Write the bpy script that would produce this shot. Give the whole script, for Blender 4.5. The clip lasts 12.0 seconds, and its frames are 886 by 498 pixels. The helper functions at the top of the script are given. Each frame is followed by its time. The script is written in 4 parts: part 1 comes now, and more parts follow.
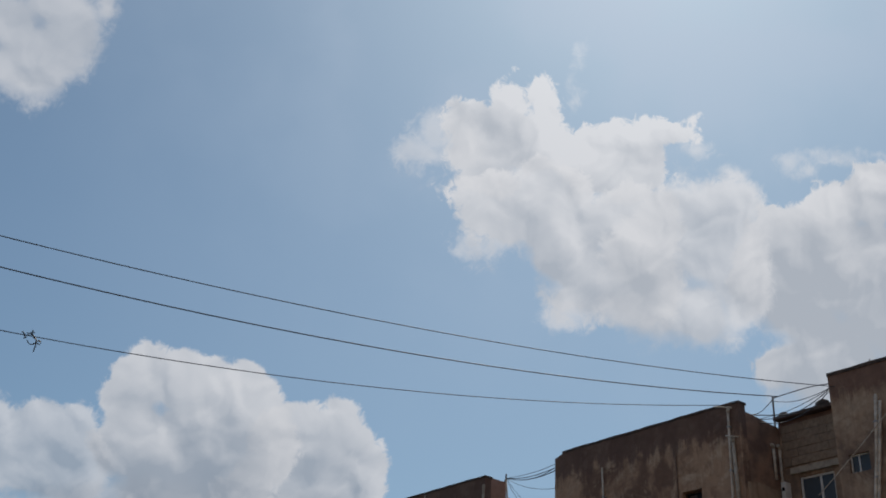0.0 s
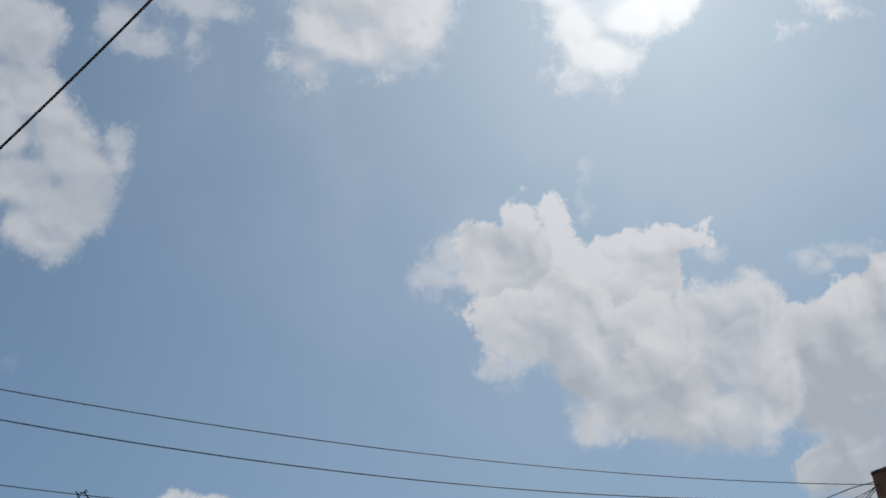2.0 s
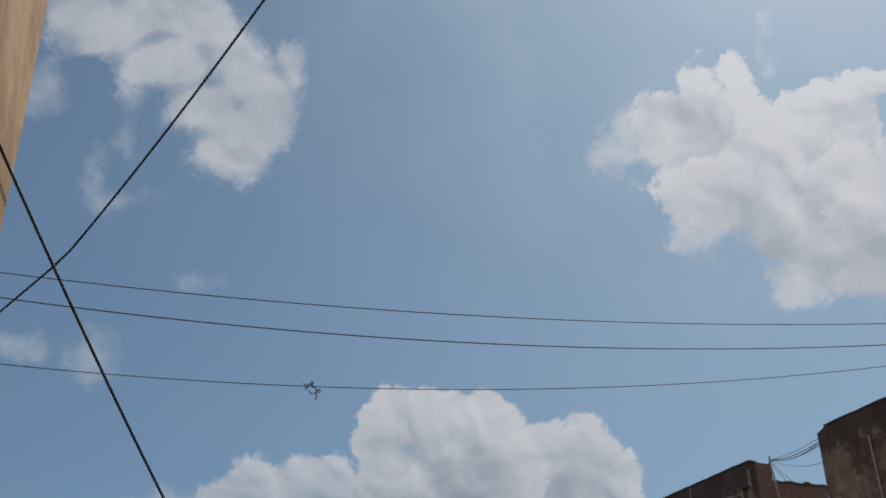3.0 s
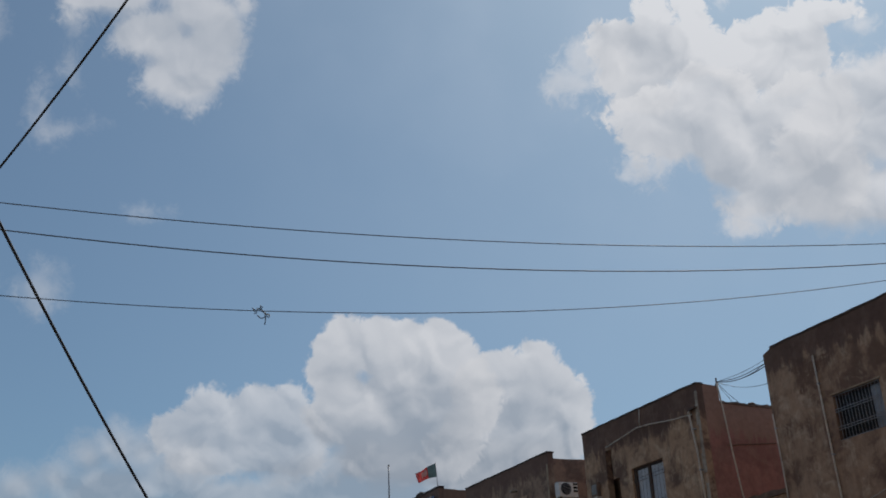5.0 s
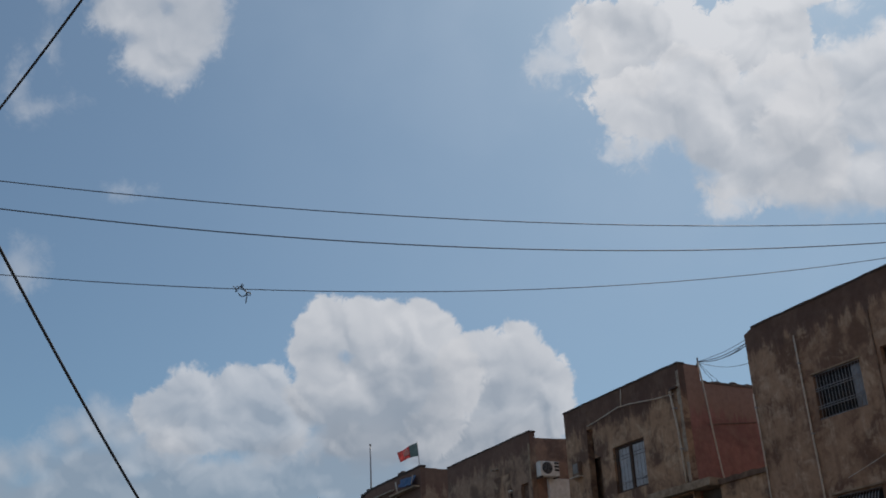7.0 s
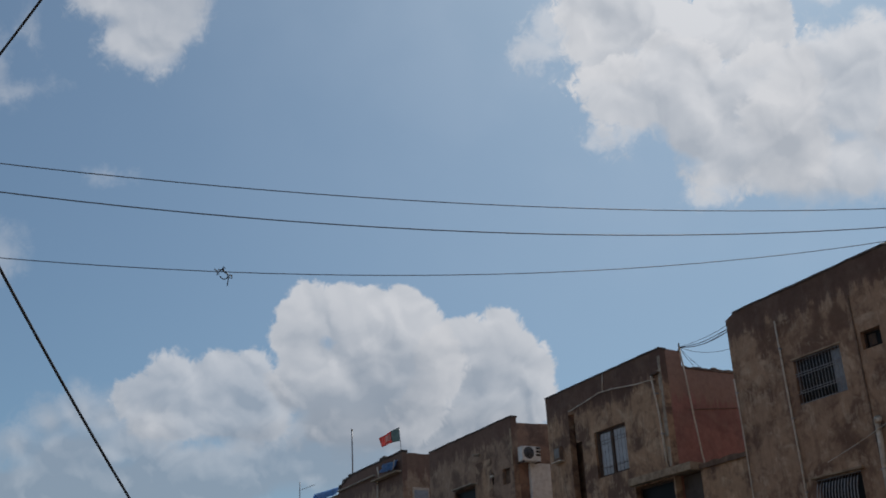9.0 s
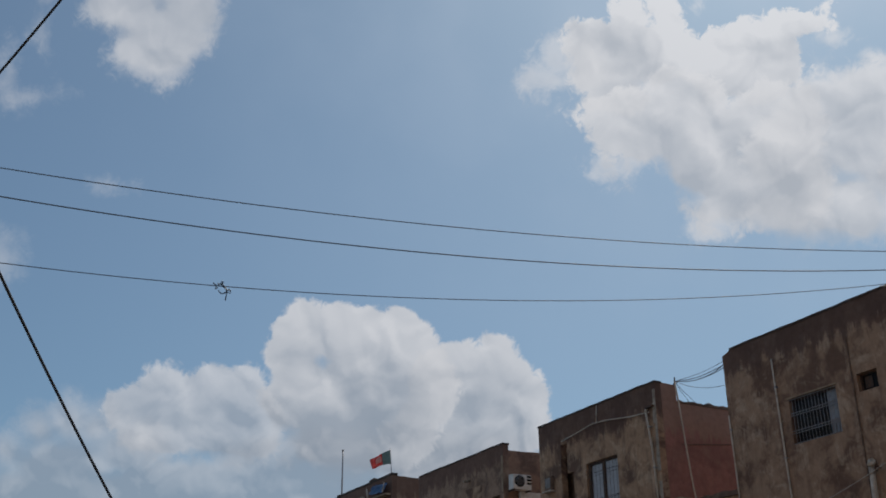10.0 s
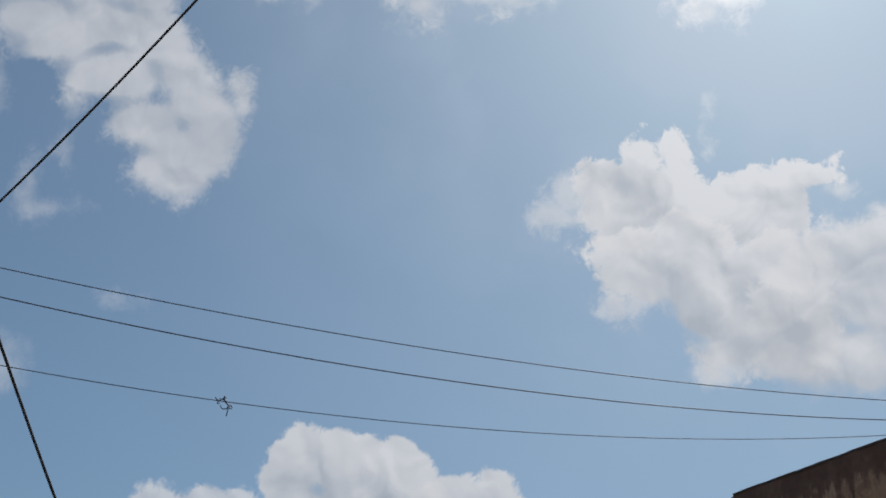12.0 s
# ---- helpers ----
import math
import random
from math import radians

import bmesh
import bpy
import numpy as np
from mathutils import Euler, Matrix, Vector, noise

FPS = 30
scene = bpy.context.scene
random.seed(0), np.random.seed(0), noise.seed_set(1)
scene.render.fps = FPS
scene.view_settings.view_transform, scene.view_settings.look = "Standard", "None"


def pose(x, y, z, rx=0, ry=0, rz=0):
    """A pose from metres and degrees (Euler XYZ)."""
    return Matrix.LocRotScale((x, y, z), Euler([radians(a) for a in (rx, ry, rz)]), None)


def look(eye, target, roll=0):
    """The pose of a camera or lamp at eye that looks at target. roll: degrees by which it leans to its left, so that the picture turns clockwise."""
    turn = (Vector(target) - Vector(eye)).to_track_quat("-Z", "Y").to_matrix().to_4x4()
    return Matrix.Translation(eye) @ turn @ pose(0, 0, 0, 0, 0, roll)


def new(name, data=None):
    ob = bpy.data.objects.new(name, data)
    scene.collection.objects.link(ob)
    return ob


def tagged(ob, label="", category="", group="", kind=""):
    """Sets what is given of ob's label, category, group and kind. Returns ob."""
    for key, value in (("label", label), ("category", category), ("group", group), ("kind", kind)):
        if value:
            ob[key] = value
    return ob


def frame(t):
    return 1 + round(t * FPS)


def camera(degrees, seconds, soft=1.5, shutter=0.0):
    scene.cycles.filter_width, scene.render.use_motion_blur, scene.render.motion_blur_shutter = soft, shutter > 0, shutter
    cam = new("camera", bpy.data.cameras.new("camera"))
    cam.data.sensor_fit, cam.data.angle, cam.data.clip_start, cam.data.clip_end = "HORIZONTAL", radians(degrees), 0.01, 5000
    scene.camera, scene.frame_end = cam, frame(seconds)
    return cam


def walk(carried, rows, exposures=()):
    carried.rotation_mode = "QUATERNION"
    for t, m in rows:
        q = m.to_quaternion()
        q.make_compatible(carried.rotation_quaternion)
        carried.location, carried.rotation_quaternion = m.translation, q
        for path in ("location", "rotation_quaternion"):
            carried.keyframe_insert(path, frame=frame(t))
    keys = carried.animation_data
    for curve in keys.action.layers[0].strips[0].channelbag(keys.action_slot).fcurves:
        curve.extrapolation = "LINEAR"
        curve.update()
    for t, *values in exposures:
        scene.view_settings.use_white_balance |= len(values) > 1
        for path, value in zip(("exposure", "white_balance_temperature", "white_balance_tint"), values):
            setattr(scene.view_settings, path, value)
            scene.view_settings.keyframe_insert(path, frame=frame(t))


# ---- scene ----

# ---------------------------------------------------------------- camera
cam = camera(46.0, 12.0, soft=1.8)
# seconds, x, y, z, yaw to the left of +y, pitch up, lean to the left
PATH = [
    (0, 0.533, 0.290, 2.196, -36.57, 27.61, 2.98),
    (0.5, 0.152, 0.150, 2.252, -37.32, 33.05, 0.93),
    (1, 0.071, 0.096, 2.188, -38.20, 36.97, 0.88),
    (1.5, 0.056, -0.023, 2.168, -36.74, 35.66, -0.45),
    (2, 0.006, -0.014, 2.013, -35.24, 34.39, -0.87),
    (2.5, -0.182, -0.364, 1.764, -26.63, 31.60, -0.39),
    (3, -0.242, -0.409, 1.630, -23.44, 28.34, -1.05),
    (3.5, -0.140, -0.253, 1.647, -25.47, 25.97, -2.07),
    (5.5, -0.075, -0.208, 1.596, -26.16, 24.28, -2.39),
    (6, -0.058, -0.182, 1.624, -26.16, 23.96, -2.51),
    (6.5, -0.062, -0.152, 1.612, -26.86, 23.50, -2.40),
    (7, -0.044, -0.125, 1.614, -27.15, 23.28, -2.58),
    (9, -0.018, -0.047, 1.586, -28.16, 22.50, -2.70),
    (9.5, 0.000, 0.000, 1.600, -28.83, 22.74, -2.71),
    (10, -0.029, -0.029, 1.593, -28.24, 23.80, -0.28),
    (10.5, -0.036, 0.025, 1.634, -27.92, 24.82, 1.26),
    (11, -0.061, -0.031, 1.593, -28.09, 27.75, 2.98),
    (11.5, -0.004, 0.075, 1.538, -28.89, 28.59, 3.15),
    (12, -0.067, -0.051, 1.481, -27.64, 30.93, 2.92),
]
walk(cam, [(t, pose(x, y, z, 90 + p, 0, yaw) @ pose(0, 0, 0, 0, 0, lean)) for t, x, y, z, yaw, p, lean in PATH],
     exposures=[(0, 0.0), (0.5, -0.1), (1.5, -0.08), (2.5, -0.12), (3.0, -0.16), (3.5, -0.02), (10.5, -0.04), (11.5, -0.06), (12, 0.01)])

# ---------------------------------------------------------------- sky, clouds and sun
SUN_YAW, SUN_UP = -53.0, 49.3          # degrees: to the left of +y, above the horizon
SUN_DIR = Vector((-math.sin(radians(SUN_YAW)) * math.cos(radians(SUN_UP)),
                  math.cos(radians(SUN_YAW)) * math.cos(radians(SUN_UP)), math.sin(radians(SUN_UP))))
world = bpy.data.worlds.new("sky")
scene.world = world
world.use_nodes = True
wt = world.node_tree
wt.nodes.clear()
world.cycles.sampling_method, world.cycles.sample_map_resolution = "MANUAL", 1024


def plug(tree, socket, value):
    if isinstance(value, bpy.types.NodeSocket):
        tree.links.new(value, socket)
    elif value is not None:
        socket.default_value = value


def calc(tree, op, a, b=None, c=None, clamp=False):
    n = tree.nodes.new("ShaderNodeMath")
    n.operation, n.use_clamp = op, clamp
    for s, v in zip(n.inputs, (a, b, c)):
        plug(tree, s, v)
    return n.outputs[0]


def vcalc(tree, op, a, b=None, scale=None):
    n = tree.nodes.new("ShaderNodeVectorMath")
    n.operation = op
    plug(tree, n.inputs[0], a)
    plug(tree, n.inputs[1], b)
    if scale is not None:
        plug(tree, n.inputs[3], scale)
    return n.outputs["Value"] if op in ("DOT_PRODUCT", "LENGTH") else n.outputs[0]


def grain(tree, vector, scale, detail=5.0, rough=0.55, warp=0.0, out=0, dims="3D"):
    n = tree.nodes.new("ShaderNodeTexNoise")
    n.noise_dimensions = dims
    plug(tree, n.inputs["Vector"], vector)
    n.inputs["Scale"].default_value, n.inputs["Detail"].default_value = scale, detail
    n.inputs["Roughness"].default_value, n.inputs["Distortion"].default_value = rough, warp
    return n.outputs[out]


def span(tree, value, lo, hi, to_lo=0.0, to_hi=1.0, smooth=True):
    n = tree.nodes.new("ShaderNodeMapRange")
    n.interpolation_type = "SMOOTHSTEP" if smooth else "LINEAR"
    for s, v in zip(n.inputs, (value, lo, hi, to_lo, to_hi)):
        plug(tree, s, v)
    return n.outputs[0]


def blend(tree, factor, a, b, kind="MIX"):
    n = tree.nodes.new("ShaderNodeMix")
    n.data_type, n.blend_type = "RGBA", kind
    plug(tree, n.inputs[0], factor)
    for s, v in ((n.inputs[6], a), (n.inputs[7], b)):
        plug(tree, s, (*v, 1.0) if isinstance(v, tuple) and len(v) == 3 else v)
    return n.outputs[2]


# heap clouds, each a pile of ovals (across, up, half width, half height) on a plane tangent to the sky
CENTRE_TIP = [(0.059, 0.091, 0.017, 0.015), (0.080, 0.105, 0.021, 0.022), (0.078, 0.085, 0.027, 0.013), (0.108, 0.096, 0.028, 0.027),
              (0.125, 0.005, 0.014, 0.015), (0.118, -0.007, 0.008, 0.010), (0.139, -0.001, 0.022, 0.009), (0.154, 0.008, 0.022, 0.013),
              (0.340, 0.118, 0.017, 0.014), (0.231, -0.056, 0.028, 0.014)]
CENTRE_HEAD = [(0.143, 0.076, 0.030, 0.024), (0.115, 0.119, 0.024, 0.025), (0.116, 0.091, 0.033, 0.021), (0.150, 0.140, 0.021, 0.023),
               (0.180, 0.156, 0.020, 0.019), (0.188, 0.134, 0.020, 0.025), (0.158, 0.107, 0.045, 0.034), (0.206, 0.102, 0.027, 0.021),
               (0.234, 0.112, 0.019, 0.020), (0.257, 0.130, 0.013, 0.020), (0.282, 0.121, 0.025, 0.019), (0.256, 0.088, 0.053, 0.037),
               (0.311, 0.129, 0.019, 0.011), (0.334, 0.147, 0.010, 0.012), (0.327, 0.135, 0.019, 0.009), (0.133, 0.071, 0.028, 0.020),
               (0.294, 0.097, 0.023, 0.022)]
CENTRE_BODY = [(0.139, 0.050, 0.029, 0.026), (0.129, 0.027, 0.022, 0.022), (0.164, 0.030, 0.039, 0.034), (0.194, 0.033, 0.045, 0.041),
               (0.221, 0.003, 0.046, 0.044), (0.230, -0.037, 0.031, 0.020), (0.259, -0.041, 0.041, 0.023), (0.286, 0.035, 0.051, 0.049),
               (0.284, -0.019, 0.062, 0.049), (0.200, 0.061, 0.051, 0.033)]
CENTRE_FRONT = [(0.329, 0.056, 0.030, 0.033), (0.362, 0.068, 0.034, 0.028), (0.391, 0.071, 0.028, 0.030), (0.356, 0.025, 0.058, 0.050),
                (0.311, 0.004, 0.057, 0.055), (0.313, -0.039, 0.063, 0.039), (0.359, -0.041, 0.057, 0.039), (0.399, -0.005, 0.038, 0.061)]
CENTRE_SHADED = [(0.445, 0.045, 0.044, 0.035), (0.438, -0.007, 0.053, 0.055), (0.489, 0.069, 0.042, 0.039), (0.529, 0.090, 0.038, 0.038),
                 (0.570, 0.101, 0.043, 0.044), (0.622, 0.098, 0.069, 0.070), (0.508, 0.015, 0.090, 0.063), (0.599, -0.006, 0.111, 0.090),
                 (0.450, -0.088, 0.030, 0.030), (0.505, -0.079, 0.071, 0.063), (0.660, -0.046, 0.111, 0.113), (0.480, -0.032, 0.047, 0.044)]
LOW_HIND = [(-0.398, -0.237, 0.029, 0.030), (-0.429, -0.244, 0.025, 0.026), (-0.373, -0.244, 0.029, 0.027), (-0.463, -0.265, 0.029, 0.024),
            (-0.505, -0.272, 0.035, 0.026), (-0.408, -0.283, 0.069, 0.036), (-0.339, -0.269, 0.050, 0.036), (-0.145, -0.296, 0.139, 0.052),
            (-0.286, -0.311, 0.140, 0.041), (-0.000, -0.298, 0.110, 0.052), (-0.435, -0.320, 0.119, 0.042), (-0.559, -0.302, 0.085, 0.044),
            (-0.634, -0.310, 0.086, 0.044)]
LOW_SHOULDER = [(-0.224, -0.207, 0.026, 0.027), (-0.252, -0.207, 0.027, 0.027), (-0.301, -0.204, 0.023, 0.028), (-0.278, -0.216, 0.033, 0.029),
                (-0.327, -0.222, 0.022, 0.024), (-0.344, -0.231, 0.021, 0.023), (-0.242, -0.246, 0.061, 0.040), (-0.309, -0.247, 0.050, 0.032)]
LOW_TOWER = [(-0.166, -0.154, 0.031, 0.036), (-0.178, -0.176, 0.027, 0.034), (-0.135, -0.156, 0.035, 0.035), (-0.102, -0.165, 0.035, 0.038),
             (-0.071, -0.157, 0.028, 0.032), (-0.054, -0.174, 0.024, 0.032), (-0.083, -0.209, 0.072, 0.056), (-0.162, -0.221, 0.053, 0.052),
             (-0.120, -0.257, 0.083, 0.045)]
LOW_RIGHT = [(-0.027, -0.198, 0.039, 0.032), (0.020, -0.181, 0.021, 0.029), (0.040, -0.201, 0.022, 0.027), (0.053, -0.217, 0.021, 0.022),
             (-0.002, -0.204, 0.035, 0.040), (-0.008, -0.243, 0.068, 0.046), (0.039, -0.246, 0.032, 0.035), (-0.037, -0.273, 0.077, 0.045)]
LEFT = [(-0.237, 0.211, 0.011, 0.012), (-0.236, 0.186, 0.015, 0.023), (-0.264, 0.174, 0.028, 0.028), (-0.313, 0.161, 0.031, 0.033),
        (-0.388, 0.210, 0.035, 0.026), (-0.254, 0.159, 0.021, 0.029), (-0.285, 0.190, 0.034, 0.034), (-0.296, 0.218, 0.032, 0.028),
        (-0.315, 0.245, 0.034, 0.031), (-0.284, 0.138, 0.041, 0.039), (-0.297, 0.110, 0.037, 0.025), (-0.319, 0.124, 0.031, 0.028),
        (-0.342, 0.167, 0.032, 0.026), (-0.359, 0.213, 0.055, 0.035), (-0.415, 0.246, 0.067, 0.029), (-0.367, 0.264, 0.063, 0.031),
        (-0.442, 0.272, 0.053, 0.032), (-0.341, 0.307, 0.049, 0.045), (-0.422, 0.315, 0.070, 0.045), (-0.498, 0.317, 0.065, 0.045)]
LOOSE = [(-0.485, 0.202, 0.021, 0.019), (-0.501, 0.192, 0.024, 0.023), (-0.401, 0.183, 0.010, 0.020), (-0.407, 0.141, 0.009, 0.017),
         (-0.424, 0.082, 0.028, 0.009), (-0.442, 0.103, 0.011, 0.022), (-0.534, -0.057, 0.027, 0.015), (-0.463, -0.076, 0.026, 0.026),
         (-0.454, -0.055, 0.015, 0.012), (-0.352, -0.005, 0.017, 0.006)]
TOP_WEST = [(-0.005, 0.368, 0.079, 0.054), (-0.046, 0.329, 0.041, 0.046), (0.032, 0.338, 0.048, 0.049), (-0.006, 0.317, 0.060, 0.035),
            (-0.063, 0.291, 0.025, 0.022), (0.054, 0.376, 0.031, 0.055), (-0.012, 0.433, 0.109, 0.055)]
TOP_SUN = [(0.149, 0.387, 0.023, 0.024), (0.178, 0.385, 0.034, 0.037), (0.202, 0.341, 0.031, 0.043), (0.229, 0.315, 0.045, 0.030),
           (0.213, 0.288, 0.020, 0.019), (0.261, 0.359, 0.052, 0.034), (0.259, 0.403, 0.073, 0.049), (0.303, 0.378, 0.027, 0.027),
           (0.285, 0.462, 0.105, 0.050)]
TOP_EAST = [(0.466, 0.436, 0.037, 0.038), (0.460, 0.399, 0.026, 0.027), (0.475, 0.375, 0.024, 0.010), (0.491, 0.455, 0.031, 0.032),
            (0.435, 0.357, 0.017, 0.009), (0.559, 0.423, 0.039, 0.052), (0.581, 0.401, 0.055, 0.027), (0.528, 0.508, 0.112, 0.039)]
VEILS = [(-0.246, 0.324, 0.027, 0.026), (-0.217, 0.303, 0.028, 0.016), (-0.174, 0.346, 0.030, 0.023), (-0.174, 0.315, 0.011, 0.021),
         (-0.143, 0.338, 0.025, 0.015), (0.215, 0.195, 0.004, 0.011), (0.210, 0.178, 0.004, 0.009), (0.381, 0.102, 0.021, 0.005),
         (0.435, 0.118, 0.015, 0.009), (0.459, 0.112, 0.010, 0.007), (0.485, 0.125, 0.025, 0.008), (0.326, 0.101, 0.010, 0.004),
         (0.535, 0.135, 0.018, 0.005), (0.214, 0.151, 0.007, 0.014)]

way = wt.nodes.new("ShaderNodeTexCoord").outputs["Generated"]
plane = pose(0, 0, 0, 90 + 28, 0, -30).to_3x3()
ahead = calc(wt, "MAXIMUM", vcalc(wt, "DOT_PRODUCT", way, tuple(-plane.col[2])), 0.05)
across = calc(wt, "DIVIDE", vcalc(wt, "DOT_PRODUCT", way, tuple(plane.col[0])), ahead)
upward = calc(wt, "DIVIDE", vcalc(wt, "DOT_PRODUCT", way, tuple(plane.col[1])), ahead)
comb = wt.nodes.new("ShaderNodeCombineXYZ")
plug(wt, comb.inputs[0], across)
plug(wt, comb.inputs[1], upward)
flat = comb.outputs[0]


def warped(p, scale, amount, detail):
    shift = vcalc(wt, "SUBTRACT", grain(wt, p, scale, detail, 0.6, out=1, dims="2D"), (0.5, 0.5, 0.5))
    return vcalc(wt, "ADD", p, vcalc(wt, "SCALE", shift, None, amount))


def puffs(p, scale, detail):
    """Rounded swells of a heap cloud, at many sizes."""
    n = wt.nodes.new("ShaderNodeTexVoronoi")
    n.voronoi_dimensions, n.feature, n.normalize = "2D", "F1", True
    plug(wt, n.inputs["Vector"], p)
    for name, value in (("Scale", scale), ("Detail", detail), ("Roughness", 0.55), ("Lacunarity", 2.3)):
        n.inputs[name].default_value = value
    return calc(wt, "SUBTRACT", 1.0, n.outputs["Distance"])


SUNWARD = Vector((0.20, 0.42, 0)).normalized()
bent = warped(warped(flat, 26.0, 0.010, 3.0), 90.0, 0.006, 3.0)
bent_sunward = vcalc(wt, "ADD", bent, tuple(SUNWARD * 0.030))
latest = [None]                # the heaps are worked out one after another


def heap_group(ovals, merge=0.018):
    """A node group that tells how deep a place lies in a pile of ovals: 0 on the rim, below 0 outside."""
    g = bpy.data.node_groups.new("heap", "ShaderNodeTree")
    g.interface.new_socket("Place", in_out="INPUT", socket_type="NodeSocketVector")
    g.interface.new_socket("Depth", in_out="OUTPUT", socket_type="NodeSocketFloat")
    p = g.nodes.new("NodeGroupInput").outputs[0]
    total = None
    for i, (u, v, ru, rv) in enumerate(ovals):
        if total is not None and i % 3 == 0:
            p = chained(g, total, p)
        m = g.nodes.new("ShaderNodeVectorMath")
        m.operation = "MULTIPLY_ADD"
        plug(g, m.inputs[0], p)
        m.inputs[1].default_value = (1 / ru, 1 / rv, 0)
        m.inputs[2].default_value = (-u / ru, -v / rv, 0)
        size = min(ru, rv) * 0.7 + max(ru, rv) * 0.3
        inside = calc(g, "MULTIPLY_ADD", vcalc(g, "LENGTH", m.outputs[0]), -size, size)
        total = inside if total is None else calc(g, "SMOOTH_MAX", total, inside, merge)
    plug(g, g.nodes.new("NodeGroupOutput").inputs[0], total)
    return g


def chained(tree, before, p):
    link = tree.nodes.new("ShaderNodeVectorMath")
    link.operation = "MULTIPLY_ADD"
    plug(tree, link.inputs[0], before)
    link.inputs[1].default_value = (1e-9, 1e-9, 1e-9)
    plug(tree, link.inputs[2], p)
    return link.outputs[0]


def depth_in(group, p):
    n = wt.nodes.new("ShaderNodeGroup")
    n.node_tree = group
    plug(wt, n.inputs[0], p if latest[0] is None else chained(wt, latest[0], p))
    latest[0] = n.outputs[0]
    return n.outputs[0]


def off(value, middle, amount):
    return calc(wt, "MULTIPLY", calc(wt, "SUBTRACT", value, middle), amount)


def summed(*values):
    total = values[0]
    for v in values[1:]:
        total = calc(wt, "ADD", total, v)
    return total


fluff = grain(wt, flat, 26.0, 5.0, 0.52, dims="2D")        # ragged rims
curl = grain(wt, flat, 95.0, 4.0, 0.6, 1.2, dims="2D")
bulge = puffs(warped(flat, 40.0, 0.014, 2.0), 24.0, 2.0)    # cauliflower swells
knot = grain(wt, bent, 24.0, 2.5, 0.45, 0.6, dims="2D")
knot_sunward = grain(wt, vcalc(wt, "ADD", bent, tuple(SUNWARD * 0.009)), 24.0, 2.5, 0.45, 0.6, dims="2D")
lump = puffs(warped(flat, 22.0, 0.022, 2.0), 12.0, 1.0)
lump_sunward = puffs(warped(vcalc(wt, "ADD", flat, tuple(SUNWARD * 0.009)), 22.0, 0.022, 2.0), 12.0, 1.0)
fold = grain(wt, bent, 11.0, 3.5, 0.45, 0.4, dims="2D")
fold_sunward = grain(wt, vcalc(wt, "ADD", bent, tuple(SUNWARD * 0.014)), 11.0, 3.5, 0.45, 0.4, dims="2D")
drift = grain(wt, flat, 7.0, 4.0, 0.5, dims="2D")
fray = calc(wt, "MAXIMUM", summed(off(fluff, 0.5, 0.036), off(curl, 0.5, 0.015), off(bulge, 0.62, 0.016)), -0.012)
swell = summed(off(calc(wt, "SUBTRACT", fold, fold_sunward), 0.0, 1.4), off(calc(wt, "SUBTRACT", knot, knot_sunward), 0.0, 0.8),
               off(calc(wt, "SUBTRACT", lump, lump_sunward), 0.0, 0.4), off(fold, 0.5, 0.35), off(lump, 0.62, 0.16), off(curl, 0.5, 0.07))
near_sun = calc(wt, "MAXIMUM", vcalc(wt, "DOT_PRODUCT", way, tuple(SUN_DIR)), 0.0)
halo_wide = calc(wt, "POWER", near_sun, 12.0)
halo_mid = calc(wt, "POWER", near_sun, 120.0)
halo_core = calc(wt, "POWER", near_sun, 900.0)
sunny = calc(wt, "MULTIPLY", calc(wt, "POWER", near_sun, 6.0), 0.22)
far_down = span(wt, calc(wt, "ADD", upward, off(drift, 0.5, 0.2)), -0.14, -0.30)

sky = wt.nodes.new("ShaderNodeTexSky")
sky.sky_type, sky.sun_disc = "NISHITA", False
sky.sun_elevation, sky.sun_rotation = radians(SUN_UP), radians(-SUN_YAW)
sky.altitude, sky.air_density, sky.dust_density, sky.ozone_density = 0, 1.0, 1.0, 1.5
sky_tint = blend(wt, 1.0, sky.outputs[0], (0.37, 0.545, 0.615), "MULTIPLY")
misty = calc(wt, "ADD", span(wt, across, -0.6, 0.1, 0.145, 0.175), calc(wt, "MULTIPLY", span(wt, upward, 0.15, -0.25, 0.0, 0.11), span(wt, across, -0.5, 0.15, 0.2, 1.0)))
veil = calc(wt, "ADD", calc(wt, "MULTIPLY", halo_wide, 0.42), calc(wt, "MULTIPLY", calc(wt, "MULTIPLY", span(wt, drift, 0.35, 0.7), halo_wide), 0.22), clamp=True)
veil = calc(wt, "ADD", veil, misty, clamp=True)
picture = [blend(wt, veil, sky_tint, blend(wt, halo_wide, (4.5, 5.45, 6.65), (4.95, 5.55, 6.75)))]
lit_colour = blend(wt, calc(wt, "POWER", near_sun, 30.0), (6.35, 6.45, 6.75), (8.6, 8.7, 8.95))
shade_far = blend(wt, far_down, (4.05, 4.4, 4.95), (2.6, 3.05, 3.7))


